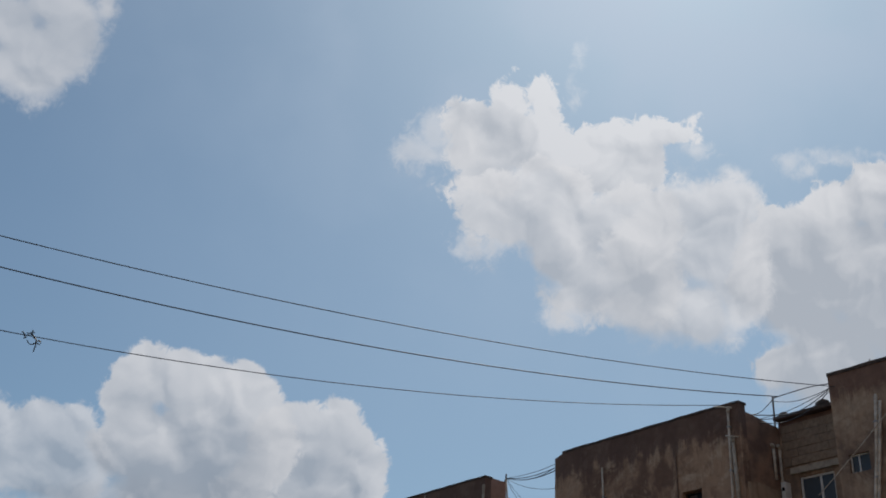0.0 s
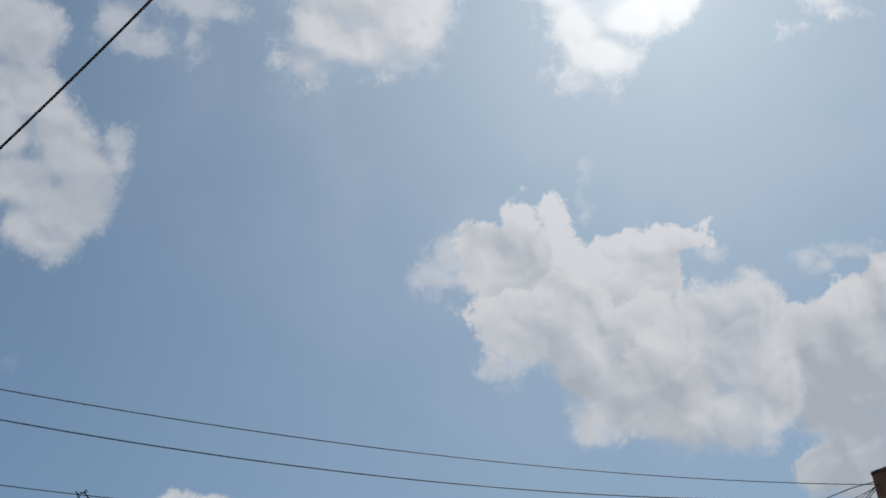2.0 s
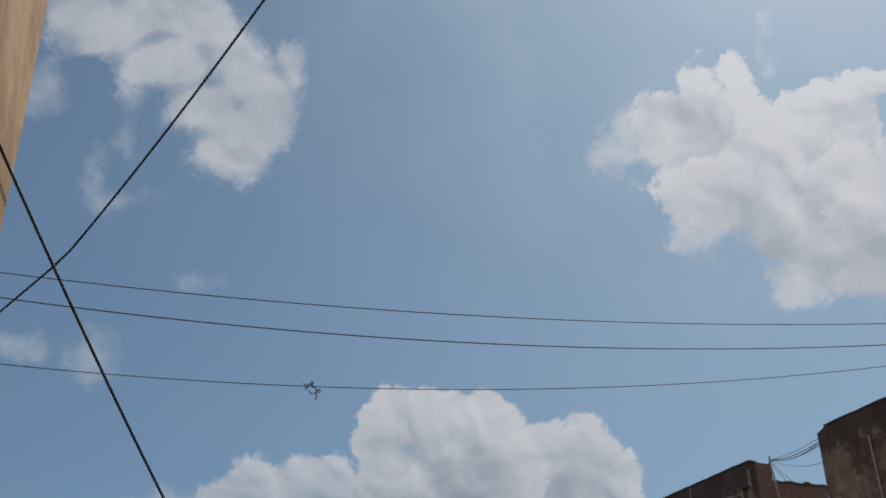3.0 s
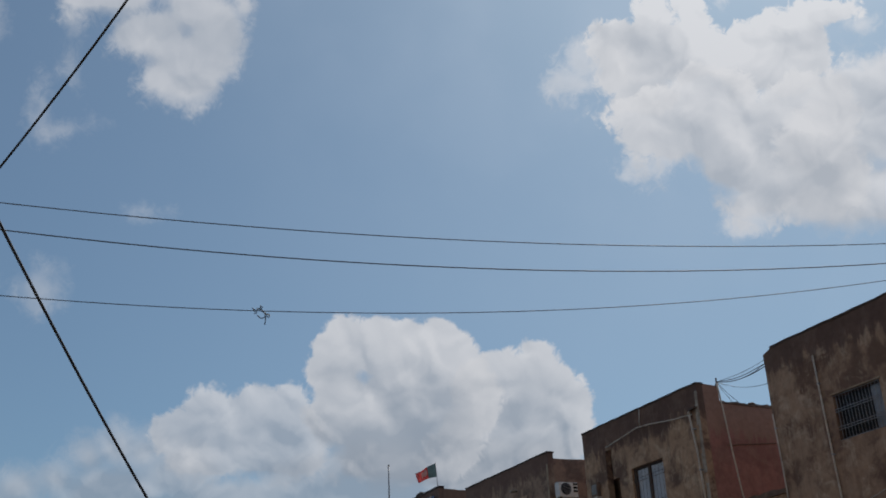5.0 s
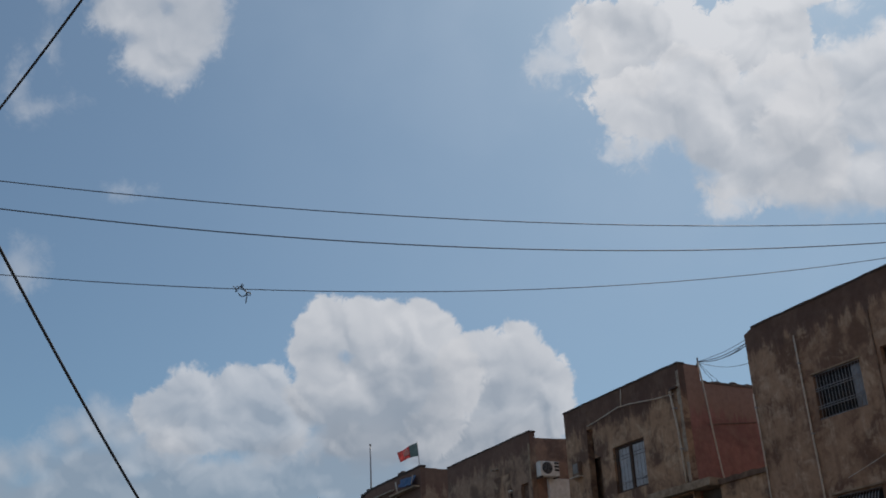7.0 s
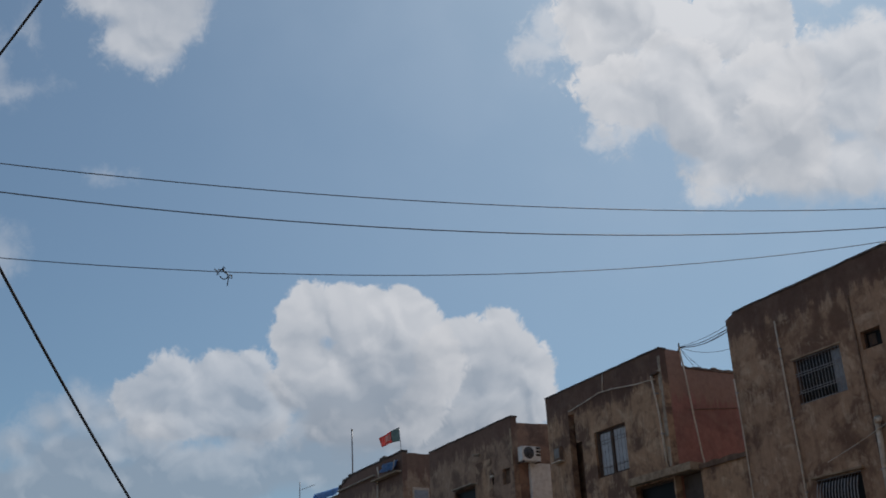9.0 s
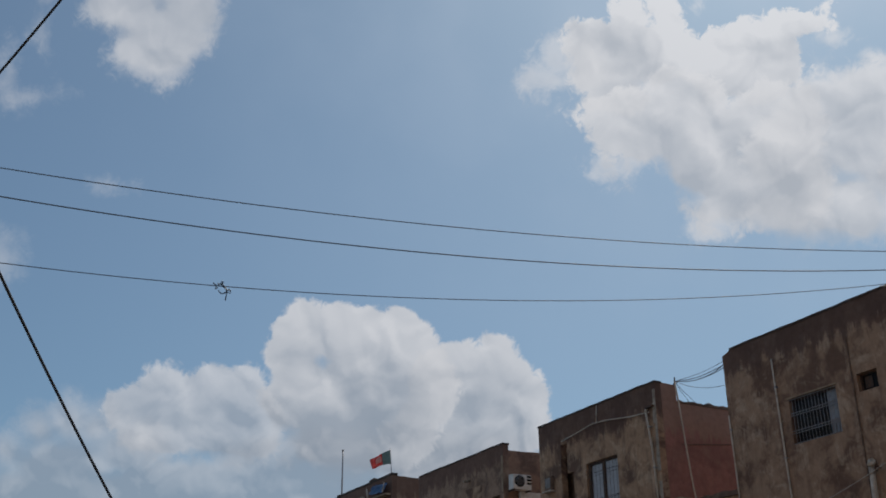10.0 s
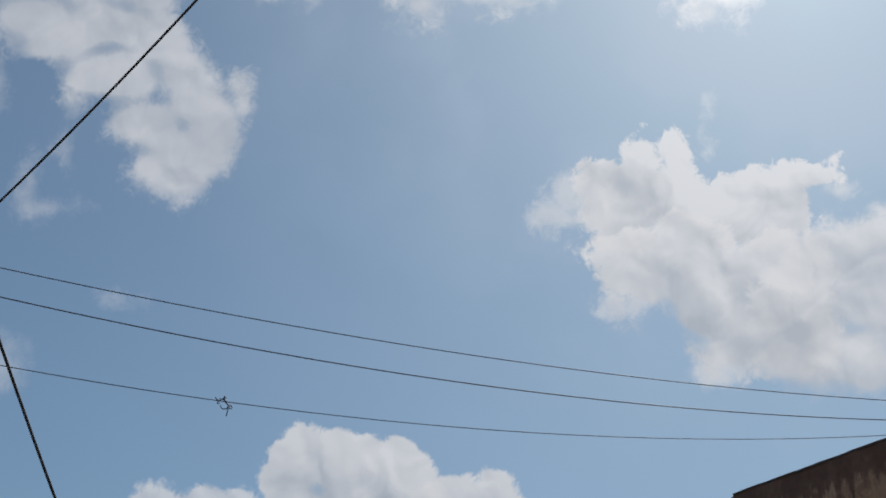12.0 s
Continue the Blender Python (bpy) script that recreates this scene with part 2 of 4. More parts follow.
def cloud(ovals, dense=1.0, grey=0.0, rough=1.0, soft=0.0, gloom=0.62):
    """Lays one heap over the sky: crisp sunlit rims, shaded under sides that melt into the air."""
    group = heap_group(ovals)
    deep, over = depth_in(group, bent), depth_in(group, bent_sunward)
    melt = span(wt, calc(wt, "SUBTRACT", over, deep), 0.0, 0.030)
    at_rim = span(wt, deep, 0.018, 0.003)
    ragged = calc(wt, "MULTIPLY_ADD", calc(wt, "MULTIPLY", fray, at_rim), calc(wt, "MULTIPLY_ADD", melt, 1.0 * rough, rough), deep)
    edge = calc(wt, "MULTIPLY_ADD", melt, 0.026, 0.0100 + soft)
    cover = calc(wt, "MULTIPLY", span(wt, ragged, -0.002 - soft * 0.4, edge), dense)
    thick = span(wt, calc(wt, "ADD", over, off(drift, 0.5, 0.06)), -0.020, 0.050)
    lit = calc(wt, "SUBTRACT", summed(swell, sunny, 0.84 - grey), calc(wt, "MULTIPLY", thick, gloom), clamp=True)
    tint = blend(wt, lit, shade_far, lit_colour)
    tint = blend(wt, calc(wt, "MULTIPLY", halo_mid, 0.9, clamp=True), tint, (11.0, 11.2, 11.4))
    picture[0] = blend(wt, cover, picture[0], tint)
    return cover


# loose clouds over the rest of the sky
far_noise = grain(wt, way, 2.2, 7.0, 0.55)
beyond = span(wt, calc(wt, "ADD", calc(wt, "POWER", calc(wt, "MULTIPLY", across, 1.25), 2.0), calc(wt, "POWER", calc(wt, "MULTIPLY", upward, 1.7), 2.0)), 0.75, 1.1)
picture[0] = blend(wt, calc(wt, "MULTIPLY", span(wt, far_noise, 0.5, 0.66), beyond), picture[0], blend(wt, far_noise, (6.3, 6.5, 6.9), (4.4, 4.7, 5.2)))

cloud(VEILS, 0.58, 0.0, 1.0, 0.008)
cloud(LOOSE, 0.40, 0.1, 1.2, 0.016)
cloud(TOP_WEST, 0.90, -0.18, 1.3, 0.016, 0.45)
cloud(TOP_EAST, 0.85, -0.1, 1.3, 0.010, 0.5)
near_disc = cloud(TOP_SUN, 0.92, -0.12, 1.3, 0.012, 0.35)
cloud(LEFT, 0.82, 0.16, 0.9, 0.006)
cloud(CENTRE_SHADED, 0.96, 0.12, 0.8, -0.003, 0.9)
cloud(CENTRE_TIP, 0.62, 0.0, 1.2, 0.006)
cloud(CENTRE_HEAD, 0.93, -0.02, 1.0, -0.004, 0.72)
cloud(CENTRE_BODY, 0.92, 0.04, 1.0, -0.002, 0.76)
cloud(CENTRE_FRONT, 0.88, 0.02, 0.8, 0.004, 0.72)
cloud(LOW_HIND, 0.68, 0.40, 0.8, 0.016, 0.6)
cloud(LOW_SHOULDER, 0.76, 0.20, 0.7, -0.002, 0.7)
cloud(LOW_RIGHT, 0.90, 0.15, 0.6, -0.004, 0.7)
cloud(LOW_TOWER, 0.92, 0.15, 0.6, -0.004, 0.7)

glare = blend(wt, calc(wt, "ADD", calc(wt, "MULTIPLY", halo_mid, 0.12), calc(wt, "MULTIPLY", halo_core, calc(wt, "ADD", calc(wt, "MULTIPLY", near_disc, 0.55), 0.35)), clamp=True), picture[0], (13.0, 13.2, 13.4))
bg = wt.nodes.new("ShaderNodeBackground")
plug(wt, bg.inputs[0], glare)
bg.inputs[1].default_value = 0.1
plug(wt, wt.nodes.new("ShaderNodeOutputWorld").inputs[0], bg.outputs[0])

sun = new("sun", bpy.data.lights.new("sun", "SUN"))
sun.data.energy, sun.data.angle, sun.data.color = 3.0, radians(0.8), (1.0, 0.95, 0.87)
sun.matrix_world = look(SUN_DIR * 60, (0, 0, 0))

# ---------------------------------------------------------------- materials
def surface(name, rough=0.85, metal=0.0):
    m = bpy.data.materials.new(name)
    m.use_nodes = True
    b = m.node_tree.nodes["Principled BSDF"]
    b.inputs["Roughness"].default_value, b.inputs["Metallic"].default_value = rough, metal
    return m, m.node_tree, b


def relief_of(tree, b, height, strength, distance):
    n = tree.nodes.new("ShaderNodeBump")
    n.inputs["Strength"].default_value, n.inputs["Distance"].default_value = strength, distance
    plug(tree, n.inputs["Height"], height)
    plug(tree, b.inputs["Normal"], n.outputs[0])


def place_of(tree):
    return tree.nodes.new("ShaderNodeNewGeometry").outputs["Position"]


def stretched(tree, p, scale):
    return vcalc(tree, "MULTIPLY", p, scale)


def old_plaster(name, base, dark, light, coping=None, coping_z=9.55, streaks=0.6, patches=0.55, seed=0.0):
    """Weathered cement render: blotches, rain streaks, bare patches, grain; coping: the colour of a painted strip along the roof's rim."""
    m, t, b = surface(name, 0.92)
    base, dark, light = ((c[0] * 1.08, c[1] * 1.05, c[2] * 1.06) for c in (base, dark, light))
    p = vcalc(t, "ADD", place_of(t), (seed, seed * 0.7, seed * 0.3))
    blot = grain(t, p, 0.9, 6.0, 0.6, 0.4)
    fine = grain(t, p, 6.0, 8.0, 0.65)
    runs = grain(t, stretched(t, p, (2.6, 2.6, 0.22)), 1.6, 6.0, 0.62, 0.3)
    runs_fine = grain(t, stretched(t, p, (9.0, 9.0, 0.5)), 1.5, 4.0, 0.6)
    mould = grain(t, p, 2.6, 7.0, 0.66, 0.7)
    colour = blend(t, span(t, blot, 0.44, 0.60), base, dark)
    colour = blend(t, calc(t, "MULTIPLY", span(t, mould, 0.50, 0.64), 0.55), colour, dark)
    colour = blend(t, calc(t, "MULTIPLY", span(t, runs, 0.50, 0.66), streaks * 0.6), colour, dark)
    bare = span(t, calc(t, "ADD", calc(t, "MULTIPLY", grain(t, p, 1.7, 7.0, 0.7, 0.6), 0.8), calc(t, "MULTIPLY", runs_fine, 0.25)), 0.52, 0.65)
    colour = blend(t, calc(t, "MULTIPLY", bare, patches * 0.9), colour, light)
    colour = blend(t, calc(t, "MULTIPLY", span(t, runs_fine, 0.52, 0.72), 0.22), colour, dark)
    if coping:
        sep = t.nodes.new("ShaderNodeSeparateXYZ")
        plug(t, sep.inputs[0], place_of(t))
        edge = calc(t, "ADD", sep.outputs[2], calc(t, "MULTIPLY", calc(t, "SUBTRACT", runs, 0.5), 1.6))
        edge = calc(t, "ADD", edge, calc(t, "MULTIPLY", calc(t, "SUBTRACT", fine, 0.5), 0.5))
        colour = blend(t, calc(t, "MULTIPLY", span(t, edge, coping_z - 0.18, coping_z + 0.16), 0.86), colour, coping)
    colour = blend(t, span(t, fine, 0.3, 0.75, 0.0, 0.45), colour, blend(t, 1.0, colour, (0.55, 0.55, 0.55), "MULTIPLY"))
    plug(t, b.inputs["Base Color"], colour)
    high = calc(t, "ADD", calc(t, "MULTIPLY", fine, 0.5), calc(t, "MULTIPLY", calc(t, "MULTIPLY", bare, patches), 0.5))
    relief_of(t, b, high, 0.7, 0.03)
    return m


def speckled(name, colour, other, scale=8.0, rough=0.7, metal=0.0, bump=0.15):
    m, t, b = surface(name, rough, metal)
    p = place_of(t)
    n = grain(t, p, scale, 6.0, 0.6, 0.2)
    big = grain(t, p, scale * 0.15, 3.0, 0.5)
    c = blend(t, span(t, n, 0.4, 0.68), colour, other)
    c = blend(t, span(t, big, 0.45, 0.7, 0.0, 0.4), c, other)
    plug(t, b.inputs["Base Color"], c)
    relief_of(t, b, n, bump, 0.01)
    return m


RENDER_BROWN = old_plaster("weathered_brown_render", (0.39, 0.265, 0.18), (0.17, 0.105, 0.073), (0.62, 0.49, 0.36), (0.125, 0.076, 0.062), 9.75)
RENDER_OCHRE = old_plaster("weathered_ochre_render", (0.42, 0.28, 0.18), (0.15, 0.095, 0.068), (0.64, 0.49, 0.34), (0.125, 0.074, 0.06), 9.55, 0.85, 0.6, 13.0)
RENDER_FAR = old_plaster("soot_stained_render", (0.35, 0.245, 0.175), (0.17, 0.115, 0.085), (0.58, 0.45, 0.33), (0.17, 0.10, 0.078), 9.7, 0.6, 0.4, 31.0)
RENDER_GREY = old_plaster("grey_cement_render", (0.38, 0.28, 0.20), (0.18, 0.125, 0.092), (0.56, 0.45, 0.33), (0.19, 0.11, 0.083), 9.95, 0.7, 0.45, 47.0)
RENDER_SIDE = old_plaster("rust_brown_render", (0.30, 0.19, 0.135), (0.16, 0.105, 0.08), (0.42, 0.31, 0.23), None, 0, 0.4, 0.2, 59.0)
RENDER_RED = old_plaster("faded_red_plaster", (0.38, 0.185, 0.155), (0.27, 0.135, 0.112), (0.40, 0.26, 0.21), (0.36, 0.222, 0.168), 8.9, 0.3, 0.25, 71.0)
RENDER_TAN = old_plaster("tan_plaster", (0.50, 0.33, 0.17), (0.33, 0.20, 0.09), (0.60, 0.45, 0.28), None, 0, 0.5, 0.3, 83.0)
CEMENT = speckled("bare_cement", (0.38, 0.30, 0.22), (0.22, 0.165, 0.12), 5.0, 0.95, 0, 0.4)
PALE_CEMENT = speckled("pale_cement", (0.42, 0.37, 0.31), (0.25, 0.21, 0.17), 6.0, 0.9, 0, 0.3)
DARK_EDGE = speckled("tarred_edge", (0.05, 0.038, 0.034), (0.10, 0.07, 0.058), 7.0, 0.9, 0, 0.4)
PVC = speckled("dirty_white_plastic", (0.62, 0.56, 0.48), (0.38, 0.32, 0.26), 5.0, 0.55, 0, 0.05)
WHITE_PAINT = speckled("white_enamel", (0.74, 0.74, 0.73), (0.60, 0.59, 0.57), 6.0, 0.5, 0, 0.05)
BAR_METAL = speckled("grey_painted_steel", (0.36, 0.37, 0.40), (0.24, 0.24, 0.25), 20.0, 0.5, 0.3, 0.1)
DARK_METAL = speckled("dark_rusted_steel", (0.07, 0.055, 0.05), (0.14, 0.08, 0.05), 20.0, 0.7, 0.3, 0.1)
CABLE = speckled("black_cable_sheath", (0.027, 0.04, 0.066), (0.045, 0.062, 0.09), 12.0, 0.6)
CABLE_PALE = speckled("pale_cable_sheath", (0.58, 0.51, 0.44), (0.42, 0.36, 0.30), 12.0, 0.6)
BLUE_PLASTIC = speckled("blue_plastic", (0.07, 0.22, 0.50), (0.035, 0.12, 0.30), 6.0, 0.45)


def cloth_material(name, colour):
    m, t, b = surface(name, 0.9)
    n = grain(t, place_of(t), 9.0, 4.0, 0.6)
    c = blend(t, span(t, n, 0.3, 0.7), colour, tuple(v * 0.7 for v in colour))
    plug(t, b.inputs["Base Color"], c)
    thin = t.nodes.new("ShaderNodeBsdfTranslucent")
    plug(t, thin.inputs[0], c)
    mix = t.nodes.new("ShaderNodeMixShader")
    mix.inputs[0].default_value = 0.5
    plug(t, mix.inputs[1], b.outputs[0])
    plug(t, mix.inputs[2], thin.outputs[0])
    plug(t, t.nodes["Material Output"].inputs[0], mix.outputs[0])
    return m


CLOTH_RED = cloth_material("red_cloth", (0.60, 0.12, 0.12))
CLOTH_GREEN = cloth_material("dark_green_cloth", (0.13, 0.20, 0.22))
CLOTH_WHITE = cloth_material("white_cloth", (0.95, 0.84, 0.79))
CURTAIN = speckled("grey_blue_curtain", (0.34, 0.38, 0.44), (0.24, 0.27, 0.32), 9.0, 0.9)
FROSTED = speckled("frosted_pane", (0.50, 0.52, 0.56), (0.36, 0.38, 0.42), 3.0, 0.35)
# room interiors, and the sheet that stands in for shade under a slab
ROOM_AND_SHADE_DARK = speckled("dim_interior_and_shade_tone", (0.10, 0.09, 0.085), (0.07, 0.06, 0.055), 3.0, 0.9)
ASPHALT = speckled("asphalt", (0.05, 0.05, 0.05), (0.075, 0.072, 0.068), 30.0, 0.9, 0, 0.5)
PAVING = speckled("dusty_concrete_paving", (0.26, 0.23, 0.19), (0.18, 0.16, 0.13), 4.0, 0.9, 0, 0.4)


def glass_like(name, tint, rough):
    m, t, b = surface(name, rough)
    n = grain(t, place_of(t), 2.5, 4.0, 0.5)
    plug(t, b.inputs["Base Color"], blend(t, n, tint, tuple(c * 0.6 for c in tint)))
    b.inputs["IOR"].default_value = 1.5
    b.inputs["Specular IOR Level"].default_value = 0.12
    return m


GLASS_DARK = glass_like("dark_glass_and_void_shade", (0.012, 0.012, 0.014), 0.4)
# blue glass, its base lightened to stand in for reflected sky
GLASS_BLUE = glass_like("blue_glass_with_sky_tone", (0.10, 0.125, 0.155), 0.15)


def block_material():
    m, t, b = surface("concrete_block", 0.95)
    info = t.nodes.new("ShaderNodeObjectInfo").outputs["Random"]
    n = grain(t, place_of(t), 9.0, 7.0, 0.65)
    c = blend(t, info, (0.27, 0.20, 0.15), (0.34, 0.26, 0.19))
    plug(t, b.inputs["Base Color"], blend(t, span(t, n, 0.35, 0.7, 0, 0.7), c, (0.15, 0.11, 0.085)))
    relief_of(t, b, n, 0.6, 0.02)
    return m


BLOCK = block_material()
FROSTED_DIM = speckled("dusty_grey_pane", (0.26, 0.26, 0.26), (0.18, 0.17, 0.16), 3.0, 0.5)
CHASE = speckled("dark_brown_mortar_and_shade", (0.12, 0.08, 0.06), (0.22, 0.15, 0.11), 4.0, 0.95, 0, 0.5)

# ---------------------------------------------------------------- mesh helpers
BASE = {}


def thing(name, at, label, category, group="", kind=""):
    ob = new(name)
    ob.empty_display_size = 0.2
    ob.location = at
    BASE[ob.name] = Vector(at)
    return tagged(ob, label, category, group, kind)


def link_mesh(name, bm, material, at):
    me = bpy.data.meshes.new(name)
    bmesh.ops.translate(bm, verts=bm.verts, vec=-Vector(at))
    bm.normal_update()
    bm.to_mesh(me)
    bm.free()
    for m in material if isinstance(material, (list, tuple)) else (material,):
        me.materials.append(m)
    return new(name, me)


def part(name, bm, material, parent, label=""):
    """One mesh, drawn in world places, under a thing or a part."""
    ob = link_mesh(name, bm, material, BASE[parent.name])
    ob.parent = parent
    BASE[ob.name] = BASE[parent.name]
    return tagged(ob, label)


def solid(name, bm, material, at, label, category, group="", kind=""):
    ob = link_mesh(name, bm, material, at)
    ob.location = at
    BASE[ob.name] = Vector(at)
    return tagged(ob, label, category, group, kind)


def box(x0, x1, y0, y1, z0, z1, bevel=0.0, bm=None):
    own = bmesh.new()
    bmesh.ops.create_cube(own, size=1)
    for v in own.verts:
        v.co = Vector(((x0 + x1) / 2 + v.co.x * (x1 - x0), (y0 + y1) / 2 + v.co.y * (y1 - y0), (z0 + z1) / 2 + v.co.z * (z1 - z0)))
    if bevel:
        bmesh.ops.bevel(own, geom=own.edges[:], offset=bevel, segments=2, affect="EDGES", profile=0.6)
    if bm is None:
        return own
    me = bpy.data.meshes.new("scratch")
    own.to_mesh(me)
    own.free()
    bm.from_mesh(me)
    bpy.data.meshes.remove(me)
    return bm


def tube(points, radius, sides=8, bm=None, caps=True):
    bm = bm or bmesh.new()
    pts = [Vector(p) for p in points]
    rings = []
    for i, p in enumerate(pts):
        d = (pts[min(i + 1, len(pts) - 1)] - pts[max(i - 1, 0)]).normalized()
        side = d.cross(Vector((0, 0, 1)) if abs(d.z) < 0.9 else Vector((1, 0, 0))).normalized()
        up = side.cross(d)
        rings.append([bm.verts.new(p + (side * math.cos(a) + up * math.sin(a)) * radius) for a in (2 * math.pi * k / sides for k in range(sides))])
    for a, b in zip(rings, rings[1:]):
        for k in range(sides):
            f = bm.faces.new((a[k], a[(k + 1) % sides], b[(k + 1) % sides], b[k]))
            f.smooth = True
    if caps:
        bm.faces.new(rings[0])
        bm.faces.new(rings[-1][::-1])
    bmesh.ops.recalc_face_normals(bm, faces=bm.faces)
    return bm


def sagging(a, b, sag, n=14, sway=0.0):
    a, b = Vector(a), Vector(b)
    out = []
    for i in range(n + 1):
        s = i / n
        p = a.lerp(b, s)
        p.z -= 4 * sag * s * (1 - s)
        p.x += sway * math.sin(s * 9.0 + sag * 40)
        out.append(p)
    return out


def wall(axis, at, a0, a1, z0, top, thick, openings=(), step=0.4, uneven=0.012, rag=0.0, seed=0.0):
    """A wall in the plane axis = at, from a0 to a1 along the other axis and from z0 to top (a height or a function), with openings
    (a, b, low, high) through it. thick: how far it reaches back. Its face bulges a little and its rim can be ragged."""
    rim = top if callable(top) else (lambda a: top)
    zmax = max(rim(a0 + (a1 - a0) * i / 40) for i in range(41))
    cuts_a, cuts_z = {a0, a1}, {z0, zmax}
    for a, b, lo, hi in openings:
        cuts_a |= {a, b}
        cuts_z |= {lo, hi}

    def fill(cuts, d):
        cuts = sorted(cuts)
        out = []
        for p, q in zip(cuts, cuts[1:]):
            n = max(1, round((q - p) / d))
            out += [p + (q - p) * i / n for i in range(n)]
        return out + [cuts[-1]]

    A, Z = fill(cuts_a, step), fill(cuts_z, step * 1.6)
    bm, grid = bmesh.new(), {}

    def vert(i, j, k):
        if (i, j, k) not in grid:
            a, z = A[i], Z[j]
            if j == len(Z) - 1:
                z = rim(a) + rag * (noise.noise(Vector((a * 2.7, seed, 3.1))) + 0.6 * noise.noise(Vector((a * 9.0, seed, 7.7))))
            out = at + (0 if k == 0 else thick) + uneven * noise.noise(Vector((a * 0.9, z * 0.9, seed + k)))
            grid[i, j, k] = bm.verts.new((out, a, z) if axis == "x" else (a, out, z))
        return grid[i, j, k]

    def full(i, j):
        if not (0 <= i < len(A) - 1 and 0 <= j < len(Z) - 1):
            return False
        a, z = (A[i] + A[i + 1]) / 2, (Z[j] + Z[j + 1]) / 2
        return not any(p < a < q and lo < z < hi for p, q, lo, hi in openings)

    for i in range(len(A) - 1):
        for j in range(len(Z) - 1):
            if not full(i, j):
                continue
            for k in (0, 1):
                bm.faces.new([vert(i, j, k), vert(i + 1, j, k), vert(i + 1, j + 1, k), vert(i, j + 1, k)])
            for di, dj, (p, q) in ((-1, 0, ((0, 0), (0, 1))), (1, 0, ((1, 0), (1, 1))), (0, -1, ((0, 0), (1, 0))), (0, 1, ((0, 1), (1, 1)))):
                if not full(i + di, j + dj):
                    bm.faces.new([vert(i + p[0], j + p[1], 0), vert(i + q[0], j + q[1], 0), vert(i + q[0], j + q[1], 1), vert(i + p[0], j + p[1], 1)])
    bmesh.ops.recalc_face_normals(bm, faces=bm.faces)
    return bm


def pole_lathe(profile, at, sides=24):
    """A round body from (radius, height) pairs, upright at a place."""
    bm = bmesh.new()
    rings = [[bm.verts.new((at[0] + r * math.cos(2 * math.pi * k / sides), at[1] + r * math.sin(2 * math.pi * k / sides), at[2] + z)) for k in range(sides)] for r, z in profile]
    for a, b in zip(rings, rings[1:]):
        for k in range(sides):
            f = bm.faces.new((a[k], a[(k + 1) % sides], b[(k + 1) % sides], b[k]))
            f.smooth = True
    bm.faces.new(rings[0][::-1])
    bm.faces.new(rings[-1])
    return bm


# ---------------------------------------------------------------- ground
FACE = 19.5        # the plane of the row of fronts
g = bmesh.new()
bmesh.ops.create_grid(g, x_segments=40, y_segments=40, size=2500)
solid("ground", g, ASPHALT, (0, 0, 0), "grey dusty asphalt street ground", "ground", kind="structure")
solid("pavement", box(17.4, 19.46, -30, 80, 0.004, 0.15, 0.02), PAVING, (18.4, 25, 0.0), "dusty concrete pavement beside the house fronts", "pavement", kind="structure")

# ---------------------------------------------------------------- windows and fittings
def window_frame(parent, y0, y1, z0, z1, x, material, width=0.05, deep=0.06, label=""):
    bm = box(x, x + deep, y0, y0 + width, z0, z1)
    box(x, x + deep, y1 - width, y1, z0, z1, 0, bm)
    box(x, x + deep, y0 + width, y1 - width, z0, z0 + width, 0, bm)
    box(x, x + deep, y0 + width, y1 - width, z1 - width, z1, 0, bm)
    return part("window", bm, material, parent, label)


def rods(window, name, y0, y1, z0, z1, x, count, r, material, bulge=0.0):
    for i in range(count):
        y = y0 + (y1 - y0) * (i + 0.5) / count
        n = 10 if bulge else 1
        pts = [(x - bulge * math.sin(math.pi * min(1, (1 - k / n) * 1.0)) ** 0.7, y, z0 + (z1 - z0) * k / n) for k in range(n + 1)]
        part(name, tube(pts, r, 6), material, window)


def cross_rods(window, name, y0, y1, heights, x, r, material):
    for z in heights:
        part(name, tube([(x, y0, z), (x, y1, z)], r, 6), material, window)


def clip_on(pipe, x, y, z, r):
    bm = box(x - r - 0.006, FACE + 0.02, y - r - 0.006, y + r + 0.006, z - 0.015, z + 0.015, 0.003)
    return part("clip", bm, BAR_METAL, pipe)


def drain_pipe(parent, pts, r, material=None, clips=(), label="", elbow=False):
    p = part("pipe", tube(pts, r, 12), material or PVC, parent, label)
    for y, z in clips:
        clip_on(p, pts[0][0], y, z, r)
    if elbow:
        x, y, z = pts[0]
        part("elbow", tube([(x, y, z - 0.06), (x, y, z + 0.02), (x + 0.03, y + 0.02, z + 0.05), (x + 0.10, y + 0.03, z + 0.06)], r * 1.25, 10), material or PVC, p)
    return p


